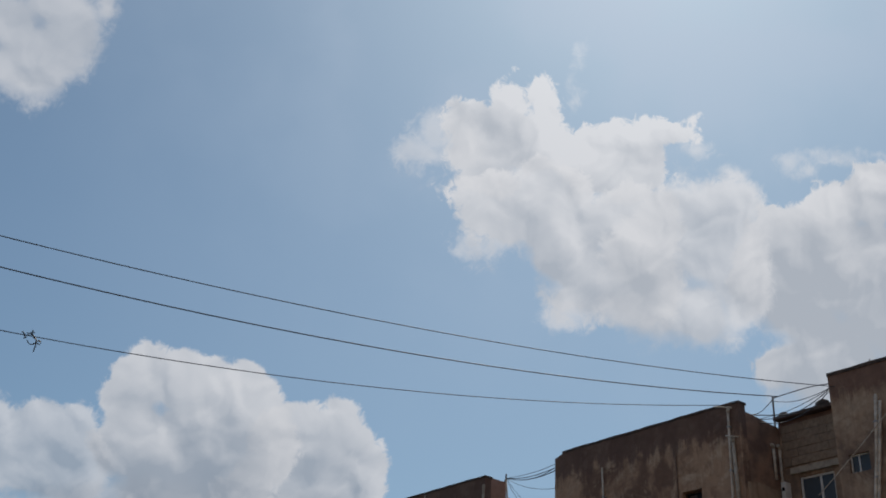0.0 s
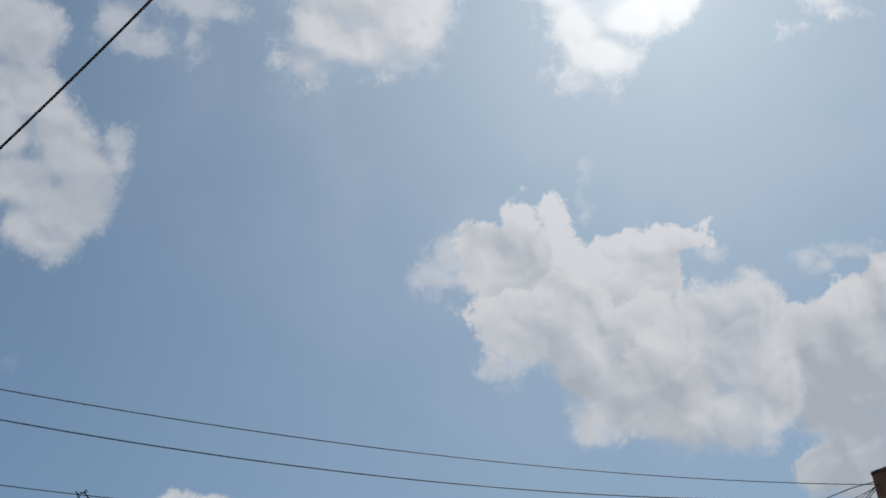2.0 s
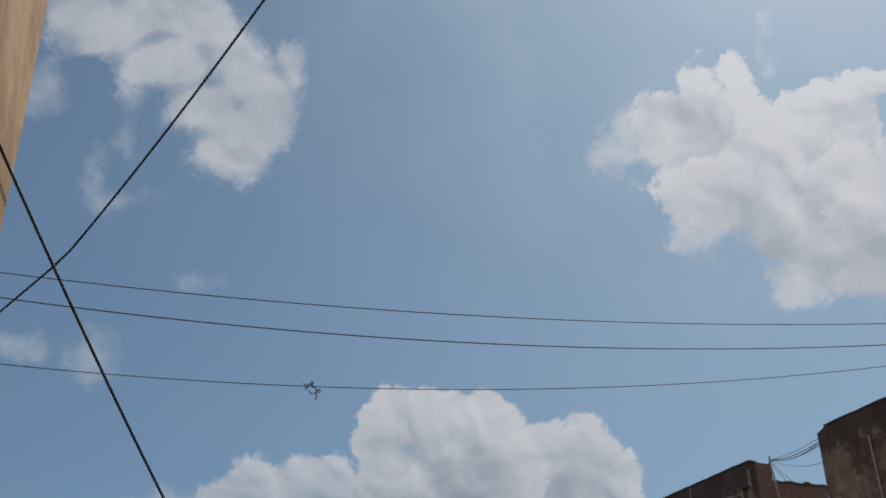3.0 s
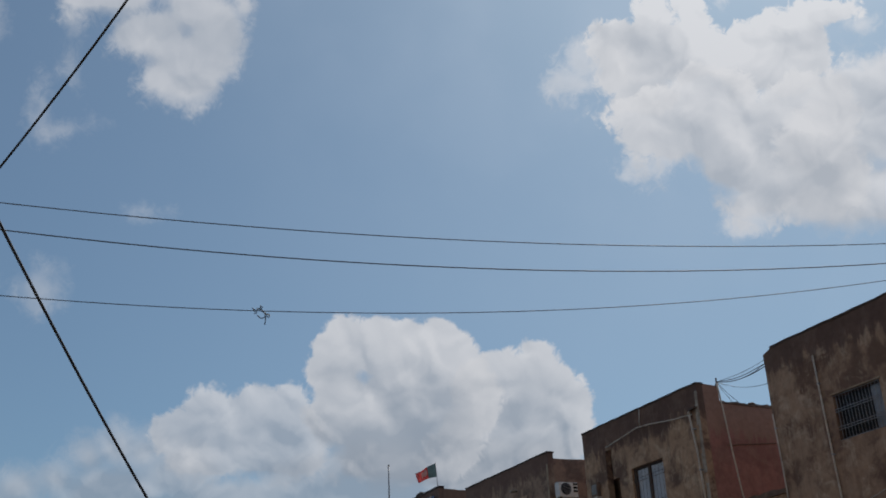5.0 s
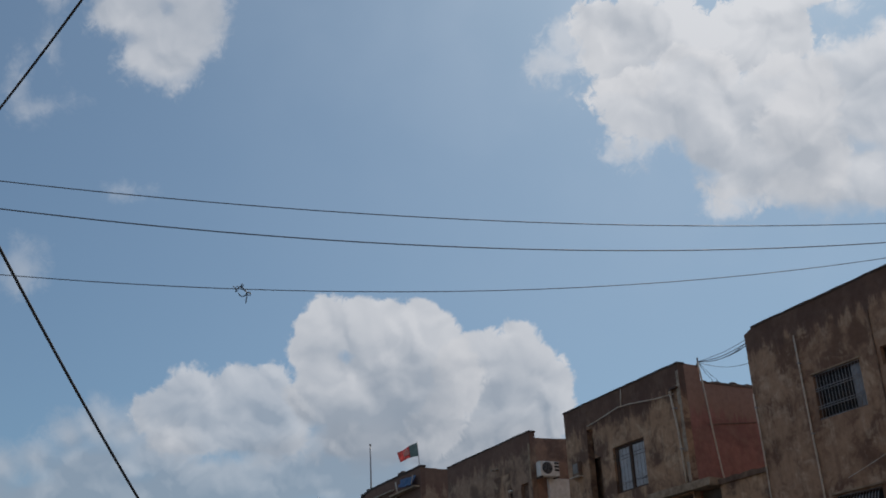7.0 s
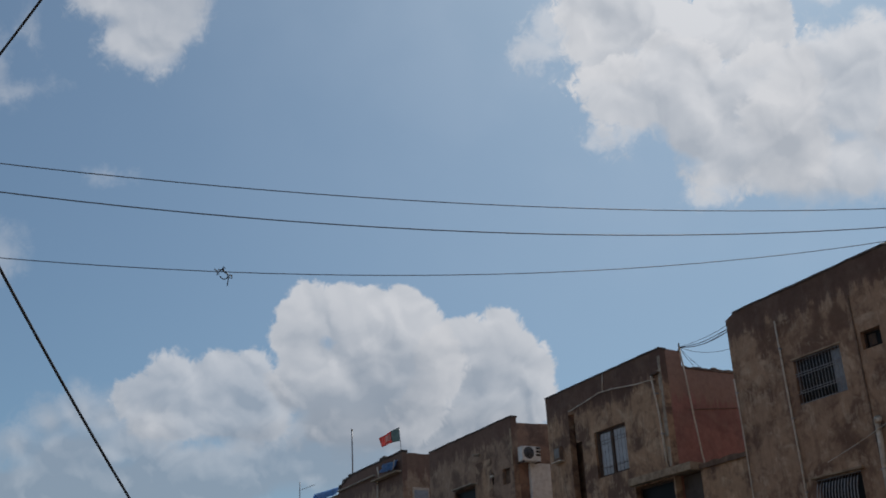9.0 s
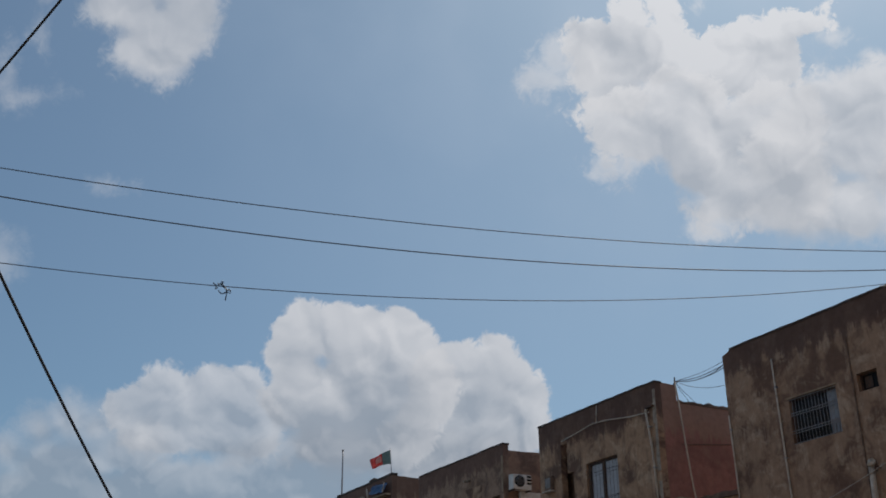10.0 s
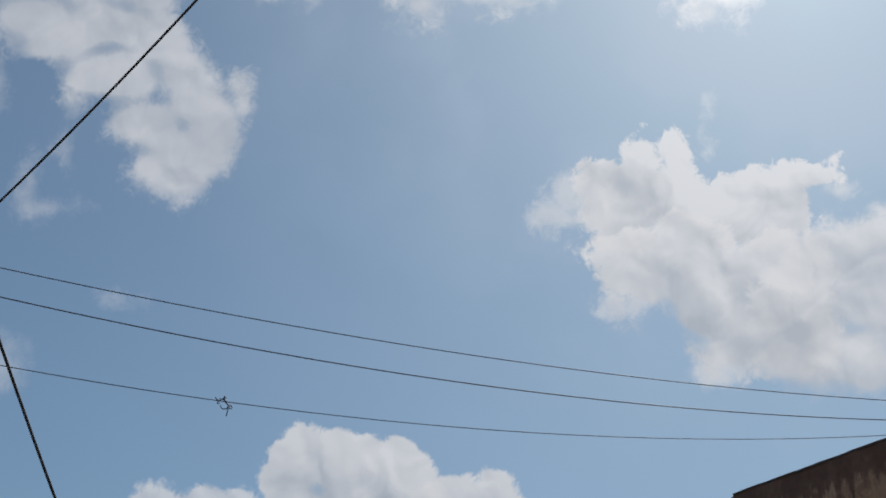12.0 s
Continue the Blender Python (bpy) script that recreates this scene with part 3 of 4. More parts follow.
def house(label, y0, y1, top, render, side_render, openings=(), rag=0.012, front=FACE, deep=7.5, seed=0.0, side=None, category="building"):
    """A flat-roofed house of the row: front with openings, a side that faces down the street, back, floors and roof. side: pieces
    (x0, x1, top, material) of the side wall, front to back."""
    h = thing("apartment_building", (front + deep / 2, (y0 + y1) / 2, 0), label, category, "row of old flat-roofed houses")
    rim = top if callable(top) else (lambda a: top)
    level = min(rim(y0 + 0.5), rim(y1 - 0.5))
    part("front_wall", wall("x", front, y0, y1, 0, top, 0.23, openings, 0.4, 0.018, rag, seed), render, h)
    back = front + deep
    for x0, x1, side_top, mat in side or ((front + 0.23, back, level - 0.02, side_render),):
        part("side_wall", wall("y", y0, x0, min(x1, back), 0, side_top, 0.23, (), 0.4, 0.012, rag * 1.6, seed + x0), mat, h)
    part("far_wall", wall("y", y1 - 0.23, front + 0.23, back, 0, level - 0.05, 0.23, (), 0.8, 0.01), side_render, h)
    part("back_wall", wall("x", back, y0, y1, 0, level - 0.3, 0.23, (), 0.8, 0.01), side_render, h)
    low = level - 0.95
    part("roof", box(front + 0.235, back - 0.005, y0 + 0.235, y1 - 0.235, low - 0.18, low), CEMENT, h, "grey cement roof slab")
    for z in (3.3, 6.35):
        part("floor_slab", box(front + 0.235, back - 0.005, y0 + 0.235, y1 - 0.235, z - 0.18, z), ROOM_AND_SHADE_DARK, h)
    part("inner_wall", box(front + 2.6, front + 2.75, y0 + 0.24, y1 - 0.24, 0.02, low - 0.19), ROOM_AND_SHADE_DARK, h)
    return h


def coping(parent, y0, y1, top, x=FACE, thick=0.03, over=0.02):
    """The dark worn rim on top of a front."""
    rim = top if callable(top) else (lambda a: top)
    n = max(2, int((y1 - y0) / 0.25))
    bm = bmesh.new()
    rows = []
    for i in range(n + 1):
        y = y0 + (y1 - y0) * i / n
        z = rim(y) + 0.02 * noise.noise(Vector((y * 3.1, 5.0, x)))
        w = over + 0.01 * noise.noise(Vector((y * 5.0, 1.0, 2.0)))
        rows.append([bm.verts.new(c) for c in ((x - w, y, z - 0.03), (x - w, y, z + thick), (x + 0.26, y, z + thick), (x + 0.26, y, z - 0.03))])
    for a, b in zip(rows, rows[1:]):
        for k in range(4):
            bm.faces.new((a[k], a[(k + 1) % 4], b[(k + 1) % 4], b[k]))
    bm.faces.new(rows[0])
    bm.faces.new(rows[-1][::-1])
    bmesh.ops.recalc_face_normals(bm, faces=bm.faces)
    return part("coping", bm, DARK_EDGE, parent, "dark weathered rim")


# ---------------------------------------------------------------- the house with the two barred windows
def rim_r(y):
    if y > 20.02:
        return 10.36 - 0.25 * max(0.0, y - 20.24)
    return 10.46


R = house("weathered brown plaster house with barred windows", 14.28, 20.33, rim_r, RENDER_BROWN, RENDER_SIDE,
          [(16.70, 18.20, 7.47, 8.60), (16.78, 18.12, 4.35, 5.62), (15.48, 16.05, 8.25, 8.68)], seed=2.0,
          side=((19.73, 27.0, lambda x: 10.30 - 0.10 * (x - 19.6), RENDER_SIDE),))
coping(R, 14.26, 20.02, rim_r)
w = window_frame(R, 16.70, 18.20, 7.47, 8.60, 19.60, DARK_METAL, 0.045)
part("pane", box(19.64, 19.65, 16.745, 18.155, 7.515, 8.555), GLASS_DARK, w)
part("curtain", box(19.622, 19.634, 16.75, 17.10, 7.52, 8.55, 0.004), CURTAIN, w, "pale grey-blue curtain")
rods(w, "bar", 16.72, 18.18, 7.47, 8.60, 19.53, 14, 0.0085, BAR_METAL)
cross_rods(w, "cross_bar", 16.70, 18.20, (7.74, 7.80, 8.18, 8.24, 8.58, 7.49), 19.515, 0.011, BAR_METAL)
part("lintel", box(19.472, 19.66, 16.66, 18.26, 8.605, 8.64, 0.008), CEMENT, w)
w = window_frame(R, 16.78, 18.12, 4.35, 5.62, 19.60, DARK_METAL, 0.045)
part("pane", box(19.64, 19.65, 16.825, 18.075, 4.395, 5.575), GLASS_DARK, w)
rods(w, "bar", 16.80, 18.10, 4.40, 5.60, 19.49, 14, 0.012, BAR_METAL, 0.16)
cross_rods(w, "cross_bar", 16.78, 18.12, (5.60, 4.40), 19.49, 0.013, BAR_METAL)
part("sunshade", box(19.40, 19.497, 16.66, 18.22, 5.645, 5.70, 0.012), CEMENT, w)
w = window_frame(R, 15.48, 16.05, 8.25, 8.68, 19.62, DARK_METAL, 0.035)
part("pane", box(19.66, 19.67, 15.515, 16.015, 8.285, 8.645), GLASS_DARK, w)
part("fan_plate", box(19.64, 19.655, 15.74, 15.95, 8.33, 8.60, 0.006), DARK_METAL, w)
drain_pipe(R, [(19.44, 18.53, 9.74), (19.44, 18.50, 8.0), (19.44, 18.46, 5.8), (19.44, 18.44, 0.2)], 0.023, None, ((18.51, 9.0), (18.48, 7.2), (18.46, 5.4)), "thin pale drain pipe")
drain_pipe(R, [(19.38, 15.96, 6.56), (19.38, 16.02, 5.4), (19.38, 16.06, 0.2)], 0.066, PVC, ((16.02, 5.5), (16.05, 3.5)), "thick white drain pipe", True)
drain_pipe(R, [(19.45, 20.28, 8.68), (19.45, 20.24, 6.9), (19.45, 20.24, 0.2)], 0.018, None, ((20.27, 8.3),), "thin pale pipe at the corner")
drain_pipe(R, [(19.43, 14.53, 10.28), (19.43, 14.58, 8.3), (19.43, 14.6, 0.2)], 0.028, None, ((14.54, 9.9), (14.57, 8.9)), "pale drain pipe", True)
drain_pipe(R, [(19.43, 14.46, 9.58), (19.43, 14.43, 8.3), (19.43, 14.43, 0.2)], 0.04, PALE_CEMENT, (), "grey drain pipe", True)
part("bracket", tube([(19.44, 14.30, 9.62), (19.40, 14.62, 9.70)], 0.018, 6), PVC, R)
part("bracket", tube([(19.44, 14.42, 10.33), (19.36, 14.86, 10.44)], 0.016, 6), PVC, R)
for x, zt, zb in ((20.58, 9.61, 8.86), (20.80, 9.63, 8.60)):
    p = part("vent_pipe", tube([(x, 14.22, zb), (x, 14.22, zt)], 0.032, 10), PVC, R, "short white vent pipe")
    part("elbow", tube([(x, 14.22, zt - 0.03), (x, 14.21, zt + 0.03), (x - 0.05, 14.20, zt + 0.05), (x - 0.09, 14.20, zt + 0.04)], 0.036, 10), PVC, p)
part("plaster_patch", wall("y", 14.258, 19.60, 21.2, 6.5, lambda x: 8.66 + 0.03 * math.sin(x * 7), 0.021, (), 0.2, 0.004, 0.03, 6.0), RENDER_GREY, R, "paler mended plaster patch")
part("hook", tube([(19.34 + 0.05 * math.sin(a), 15.80, 6.45 + 0.07 * math.cos(a)) for a in [2 * math.pi * i / 16 for i in range(14)]] + [(19.48, 15.80, 6.45)], 0.014, 6), DARK_METAL, R)
# narrow dark brown strip, slightly proud of the front
part("dark_strip", box(19.472, 19.497, 16.15, 16.185, 5.2, 9.62, 0.005), CHASE, R, "thin dark brown upright strip on the render")

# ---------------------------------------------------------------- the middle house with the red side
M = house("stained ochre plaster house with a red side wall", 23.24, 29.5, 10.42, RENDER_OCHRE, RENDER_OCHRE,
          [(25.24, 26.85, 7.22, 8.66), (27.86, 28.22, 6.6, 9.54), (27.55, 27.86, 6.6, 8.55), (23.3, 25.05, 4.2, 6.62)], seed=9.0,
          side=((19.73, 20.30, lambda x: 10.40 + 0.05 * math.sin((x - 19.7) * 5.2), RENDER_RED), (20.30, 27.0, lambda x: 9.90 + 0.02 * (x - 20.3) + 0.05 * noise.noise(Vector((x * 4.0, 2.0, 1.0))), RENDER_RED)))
coping(M, 23.22, 29.52, 10.42)
w = window_frame(M, 25.24, 26.85, 7.22, 8.66, 19.58, DARK_METAL, 0.06)
for a, b in ((25.33, 25.99), (26.11, 26.72)):
    part("pane", box(19.625, 19.637, a, b, 7.30, 8.58), FROSTED, w, "pale frosted pane")
part("mullion", box(19.57, 19.64, 26.00, 26.10, 7.28, 8.60, 0.006), DARK_METAL, w)
part("shutter_stile", box(19.57, 19.66, 26.73, 26.80, 7.28, 8.60, 0.006), DARK_METAL, w)
rods(w, "bar", 25.26, 26.83, 7.22, 8.66, 19.53, 9, 0.005, DARK_METAL)
cross_rods(w, "cross_bar", 25.24, 26.85, (7.46, 7.50, 8.22, 8.32), 19.52, 0.007, DARK_METAL)
# back of the slot, coloured dark to deepen the shade inside it
part("recess_back", box(19.98, 20.02, 27.2, 28.6, 6.58, 9.54), CHASE, M, "dark brown recess back, its shade put into the colour")
# added window: its dark pane stands in for the shaded void under the slab
w = window_frame(M, 23.3, 25.05, 4.2, 6.62, 19.67, DARK_METAL, 0.05)
part("pane", box(19.70, 19.71, 23.35, 25.0, 4.25, 6.57), GLASS_DARK, w)
rnd = random.Random(11)
z = 6.95
while z < 10.1:
    h = rnd.uniform(0.35, 0.8)
    part("corner_strip", wall("x", 19.476, 23.235, 23.30 + rnd.uniform(0.0, 0.10), z, min(10.2, z + h), 0.02, (), 0.05, 0.01, 0.05, z), PALE_CEMENT, M, "worn pale cement corner strip")
    z += h + rnd.choice((0.0, 0.0, 0.12, 0.3))
part("sunshade", box(19.28, 19.497, 22.28, 25.10, 6.66, 6.88, 0.02), CEMENT, M, "projecting cement sunshade slab")
drain_pipe(M, [(19.42, 23.63, 9.60), (19.42, 23.58, 9.2), (19.43, 23.49, 8.5), (19.43, 23.44, 7.6), (19.43, 23.41, 6.90)], 0.030, None, ((23.5, 9.1), (23.44, 7.9)), "pale drain pipe", True)
part("conduit", tube([(19.44, 28.05, 9.63), (19.43, 27.3, 9.70), (19.42, 26.25, 9.82), (19.42, 25.6, 9.77), (19.42, 24.4, 9.60), (19.42, 23.50, 9.53)], 0.019, 8), PVC, M, "pale conduit pipe")
part("conduit", tube([(19.46, 26.06, 10.36), (19.45, 26.12, 9.80)], 0.016, 6), PVC, M, "pale conduit pipe")
part("bracket", box(19.38, 19.48, 23.30, 23.62, 9.66, 9.72, 0.008), DARK_METAL, M)
mb = part("meter_box", box(19.36, 19.49, 28.66, 29.04, 8.16, 8.62, 0.015), CHASE, M, "small dark grey vent box")
part("vent_pane", box(19.35, 19.358, 28.72, 28.98, 8.24, 8.56, 0.003), FROSTED_DIM, mb)
part("shelf_bracket", box(19.28, 19.49, 28.60, 29.10, 8.10, 8.14, 0.008), PVC, mb, "pale bracket")



def seam_strip():
    bm = bmesh.new()
    rows = []
    for i in range(24):
        x = 20.32 + 0.27 * i
        z = 8.52 + 0.1 * (x - 19.5) + 0.012 * noise.noise(Vector((x * 3, 0, 0)))
        rows.append([bm.verts.new(c) for c in ((x, 23.245, z), (x, 23.215, z + 0.004), (x, 23.215, z + 0.026), (x, 23.245, z + 0.03))])
    for a, b in zip(rows, rows[1:]):
        for k in range(3):
            bm.faces.new((a[k], b[k], b[k + 1], a[k + 1]))
    bmesh.ops.recalc_face_normals(bm, faces=bm.faces)
    return bm


part("side_rim", wall("y", 23.222, 20.31, 27.0, 9.87, lambda x: 9.93 + 0.02 * (x - 20.3) + 0.05 * noise.noise(Vector((x * 4.0, 2.0, 1.0))), 0.27, (), 0.10, 0.012, 0.045, 3.3), CHASE, M, "dark crumbling rim of the red wall")
part("seam", seam_strip(), CHASE, M, "dark ledge line across the red wall")
rub = bmesh.new()
bmesh.ops.create_icosphere(rub, subdivisions=2, radius=1)
for v in rub.verts:
    v.co = Vector((21.62 + v.co.x * 0.16, 23.34 + v.co.y * 0.09, 9.96 + v.co.z * 0.09 + 0.03 * noise.noise(v.co * 2.1)))
solid("rubble_heap", rub, DARK_EDGE, (21.62, 23.34, 9.92), "dark lump of rubble on a red wall", "rubble")

# low link building between the two
k = thing("link_building", (21.0, 21.8, 0), "low cement link building between two houses", "building", "row of old flat-roofed houses")
part("front_wall", wall("x", 19.62, 20.34, 22.26, 0, 6.70, 0.23, (), 0.3, 0.02, 0.05, 4.0), RENDER_OCHRE, k)
# thin dark sheet: the shade below the slab put into its colour
part("shade_sheet", box(19.80, 19.84, 22.27, 23.23, 0, 6.64), ROOM_AND_SHADE_DARK, k, "dark sheet in place of the shade under a sunshade slab")
part("cover_slab", box(19.50, 20.6, 22.29, 23.22, 6.67, 6.87, 0.01), CEMENT, k)
part("cheek_wall", wall("y", 22.06, 19.86, 20.5, 0, 6.60, 0.2, (), 0.3, 0.01, 0.0, 4.7), RENDER_OCHRE, k)
part("roof", box(20.74, 26.6, 20.35, 23.23, 6.2, 6.4), CEMENT, k)
part("roof", box(19.86, 20.735, 20.35, 22.05, 6.2, 6.4), CEMENT, k)
part("rim", wall("x", 19.56, 20.34, 22.25, 6.66, 6.80, 0.30, (), 0.15, 0.03, 0.06, 8.0), CHASE, k, "crumbling dark cement rim")
part("back_wall", box(26.6, 26.8, 20.35, 23.23, 0, 6.4), RENDER_SIDE, k)

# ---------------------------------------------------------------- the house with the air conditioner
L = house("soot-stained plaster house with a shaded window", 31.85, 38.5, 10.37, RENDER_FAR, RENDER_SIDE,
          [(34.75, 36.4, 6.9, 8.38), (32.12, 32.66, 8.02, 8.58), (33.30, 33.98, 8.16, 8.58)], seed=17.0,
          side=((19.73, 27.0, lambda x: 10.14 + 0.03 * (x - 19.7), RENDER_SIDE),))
coping(L, 31.83, 38.5, 10.37)
w = window_frame(L, 34.75, 36.4, 6.9, 8.38, 19.62, DARK_METAL, 0.06)
part("pane", box(19.66, 19.67, 34.81, 36.34, 6.96, 8.32), GLASS_DARK, w)
part("awning", box(19.26, 19.497, 34.65, 36.25, 8.40, 8.45, 0.012), PALE_CEMENT, w, "pale cement awning")
for a, b, lo, hi in ((32.12, 32.66, 8.02, 8.58), (33.30, 33.98, 8.16, 8.58)):
    part("blind_panel", box(19.64, 19.68, a - 0.02, b + 0.02, lo - 0.02, hi + 0.02), CHASE, L, "dark brown panel set back in an opening")
part("vent_pipe", tube([(19.66, 33.42, 8.50), (19.44, 33.42, 8.47)], 0.06, 10), PVC, L, "short white vent pipe")
part("corner_strip", box(19.474, 19.497, 31.87, 31.97, 8.65, 9.95, 0.01), CEMENT, L, "worn cement strip")
part("plaster_patch", box(19.482, 19.497, 33.4, 34.6, 7.6, 9.15, 0.006), RENDER_OCHRE, L, "lighter mended render patch")
part("spout", tube([(19.5, 34.3, 9.45), (19.2, 34.25, 9.40)], 0.05, 8), PALE_CEMENT, L)
k = thing("link_building", (22.0, 30.7, 0), "low cement link building between two houses", "building", "row of old flat-roofed houses")
part("front_wall", wall("x", 19.9, 29.52, 31.83, 0, 6.2, 0.23, (), 0.4, 0.02, 0.03, 5.0), RENDER_FAR, k)
part("roof", box(20.14, 26.6, 29.52, 31.83, 5.7, 5.9), CEMENT, k)

ac = thing("air_conditioner", (20.0, 31.66, 8.66), "off-white outdoor air conditioner unit on a house wall", "air conditioner")
part("casing", box(19.62, 20.40, 31.42, 31.72, 8.69, 9.22, 0.025), WHITE_PAINT, ac)
ring = bmesh.new()
for r in (0.20, 0.15, 0.10, 0.05):
    tube([(19.90 + r * math.cos(a), 31.41, 8.98 + r * math.sin(a)) for a in [2 * math.pi * i / 24 for i in range(25)]], 0.008, 5, ring, False)
part("fan_opening", pole_lathe([(0.0001, 0), (0.215, 0), (0.215, 0.01), (0.0001, 0.01)], (0, 0, 0), 28), GLASS_DARK, ac).matrix_basis = Matrix.Translation(Vector((19.90, 31.421, 8.98)) - Vector((20.0, 31.66, 8.66))) @ Matrix.Rotation(radians(90), 4, "X") @ Matrix.Translation((20.0, 31.66, 8.66))
part("fan_guard", ring, BAR_METAL, ac)
for z in (8.88, 9.0, 9.12):
    part("louvre", box(20.20, 20.38, 31.405, 31.425, z, z + 0.07, 0.006), GLASS_DARK, ac)
for x in (19.68, 20.32):
    part("wall_bracket", box(x - 0.02, x + 0.02, 31.40, 31.86, 8.64, 8.69), DARK_METAL, ac)
solid("panel", box(20.10, 20.95, 31.70, 31.84, 7.3, 8.68, 0.012), WHITE_PAINT, (20.4, 31.8, 7.3), "plain white board fixed below the air conditioner", "panel")

# ---------------------------------------------------------------- the far house with flag and mast
def rim_f(y):
    return 10.95 - (0.06 if y > 46.9 else 0) - (0.14 if y > 47.6 else 0) - (0.16 if y > 48.15 else 0)


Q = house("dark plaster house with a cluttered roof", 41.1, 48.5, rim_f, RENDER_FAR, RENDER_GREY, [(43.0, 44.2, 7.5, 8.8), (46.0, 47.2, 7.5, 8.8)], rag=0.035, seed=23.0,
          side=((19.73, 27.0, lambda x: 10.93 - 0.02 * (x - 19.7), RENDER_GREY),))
coping(Q, 41.08, 48.5, rim_f, thick=0.07)
for a in (43.0, 46.0):
    w = window_frame(Q, a, a + 1.2, 7.5, 8.8, 19.62, DARK_METAL, 0.05)
    part("pane", box(19.66, 19.67, a + 0.05, a + 1.15, 7.55, 8.75), GLASS_DARK, w)
sf = part("side_window", box(19.95, 20.75, 41.05, 41.10, 8.1, 9.42, 0.01), PVC, Q, "white framed side window")
part("pane", box(20.02, 20.68, 41.035, 41.048, 8.2, 9.30), CURTAIN, sf)
part("ledge", box(19.2, 19.497, 41.2, 43.9, 10.08, 10.16, 0.02), CEMENT, Q, "cement ledge")
part("ledge", box(19.36, 19.497, 43.95, 48.4, 10.40, 10.46, 0.015), PALE_CEMENT, Q, "thin pale cement ledge")
part("downpipe", tube([(19.42, 43.6, 10.06), (19.42, 43.6, 6.0)], 0.04, 8), PVC, Q)

tarp = bmesh.new()
cols = []
for i in range(13):
    row = []
    for j in range(7):
        s, q = i / 12, j / 6
        y = 41.35 + 1.55 * s + 0.05 * noise.noise(Vector((s * 4, q * 4, 1)))
        z = 10.20 + 0.42 * q + 0.12 * s + 0.06 * noise.noise(Vector((s * 5, q * 5, 4)))
        x = 19.18 + 0.22 * q + 0.07 * noise.noise(Vector((s * 6, q * 3, 8)))
        row.append(tarp.verts.new((x, y, z)))
    cols.append(row)
for a, b in zip(cols, cols[1:]):
    for j in range(6):
        tarp.faces.new((a[j], b[j], b[j + 1], a[j + 1])).smooth = True
bmesh.ops.solidify(tarp, geom=tarp.faces[:], thickness=0.03)
tp = solid("tarpaulin", tarp, BLUE_PLASTIC, (19.3, 42.4, 10.16), "crumpled blue plastic tarpaulin on a cement ledge", "tarpaulin")
part("edge_batten", tube([(19.2, 42.95, 10.18), (19.28, 43.3, 10.66)], 0.035, 8), PVC, tp, "white batten")
part("edge_batten", tube([(19.14, 41.30, 10.20), (19.24, 41.36, 10.62)], 0.022, 8), PVC, tp, "white batten")

flag = thing("flag", (19.62, 41.45, 11.0), "red and dark green flag on a thin roof pole", "flag")
part("flagpole", tube([(19.62, 41.40, 10.9), (19.60, 41.55, 12.17)], 0.014, 6), BAR_METAL, flag)


HOIST_TOP, HOIST_FOOT = Vector((19.60, 41.55, 12.12)), Vector((19.62, 41.48, 11.50))
FLY_TOP, FLY_FOOT = Vector((18.87, 42.10, 11.68)), Vector((18.97, 42.10, 11.31))


def cloth(u0, u1, lift, v0=0.0, v1=1.0):
    """A stretch of the waving flag, from hoist to fly (u) and foot to top (v)."""
    bm, cols = bmesh.new(), []
    for i in range(15):
        row = []
        for j in range(9):
            u, v = u0 + (u1 - u0) * i / 14, v0 + (v1 - v0) * j / 8
            p = HOIST_FOOT.lerp(HOIST_TOP, v).lerp(FLY_FOOT.lerp(FLY_TOP, v), u)
            p += Vector((0.06, 0.07, 0.0)) * math.sin(8.5 * u + 1.6 * v) * u
            p.z += 0.035 * math.sin(6.0 * u + 1.0 + v) * u + 0.05 * math.sin(math.pi * u)
            row.append(bm.verts.new(p + Vector((-0.5, -0.87, 0.0)) * lift))
        cols.append(row)
    for a, b in zip(cols, cols[1:]):
        for j in range(8):
            bm.faces.new((a[j], b[j], b[j + 1], a[j + 1])).smooth = True
    bmesh.ops.solidify(bm, geom=bm.faces[:], thickness=0.006)
    return bm


part("hoist_band", cloth(0.0, 0.42, 0.0), CLOTH_GREEN, flag, "dark green band")
part("fly_band", cloth(0.42, 1.0, 0.0), CLOTH_RED, flag, "red band")
part("emblem", cloth(0.46, 0.76, 0.045, 0.28, 0.80), CLOTH_WHITE, flag, "plain white emblem shape")

mast = thing("mast", (19.7, 47.18, 11.0), "thin grey steel mast on a roof rim", "mast")
part("tube", tube([(19.7, 47.16, 10.9), (19.7, 47.2, 13.27)], 0.038, 8), BAR_METAL, mast)
part("tip", tube([(19.7, 47.2, 13.2), (19.7, 47.2, 13.30)], 0.045, 8), DARK_METAL, mast)
for y, z, w, h in ((47.05, 10.90, 0.30, 0.10), (47.75, 10.76, 0.35, 0.13), (48.3, 10.60, 0.25, 0.10)):
    solid("broken_block", box(19.46, 19.72, y - w / 2, y + w / 2, z + 0.05, z + 0.05 + h, 0.03), DARK_EDGE, (19.6, y, z), "dark broken masonry block on a roof rim", "rubble", "broken blocks on a roof rim")
rub = bmesh.new()
bmesh.ops.create_icosphere(rub, subdivisions=3, radius=1)
for v in rub.verts:
    v.co = Vector((19.62 + v.co.x * 0.14, 43.3 + v.co.y * 0.42, 11.03 + v.co.z * 0.14 + 0.05 * noise.noise(v.co * 2.3)))
solid("rubble_heap", rub, DARK_EDGE, (19.6, 43.3, 11.0), "dark heap of rubble on a roof rim", "rubble")


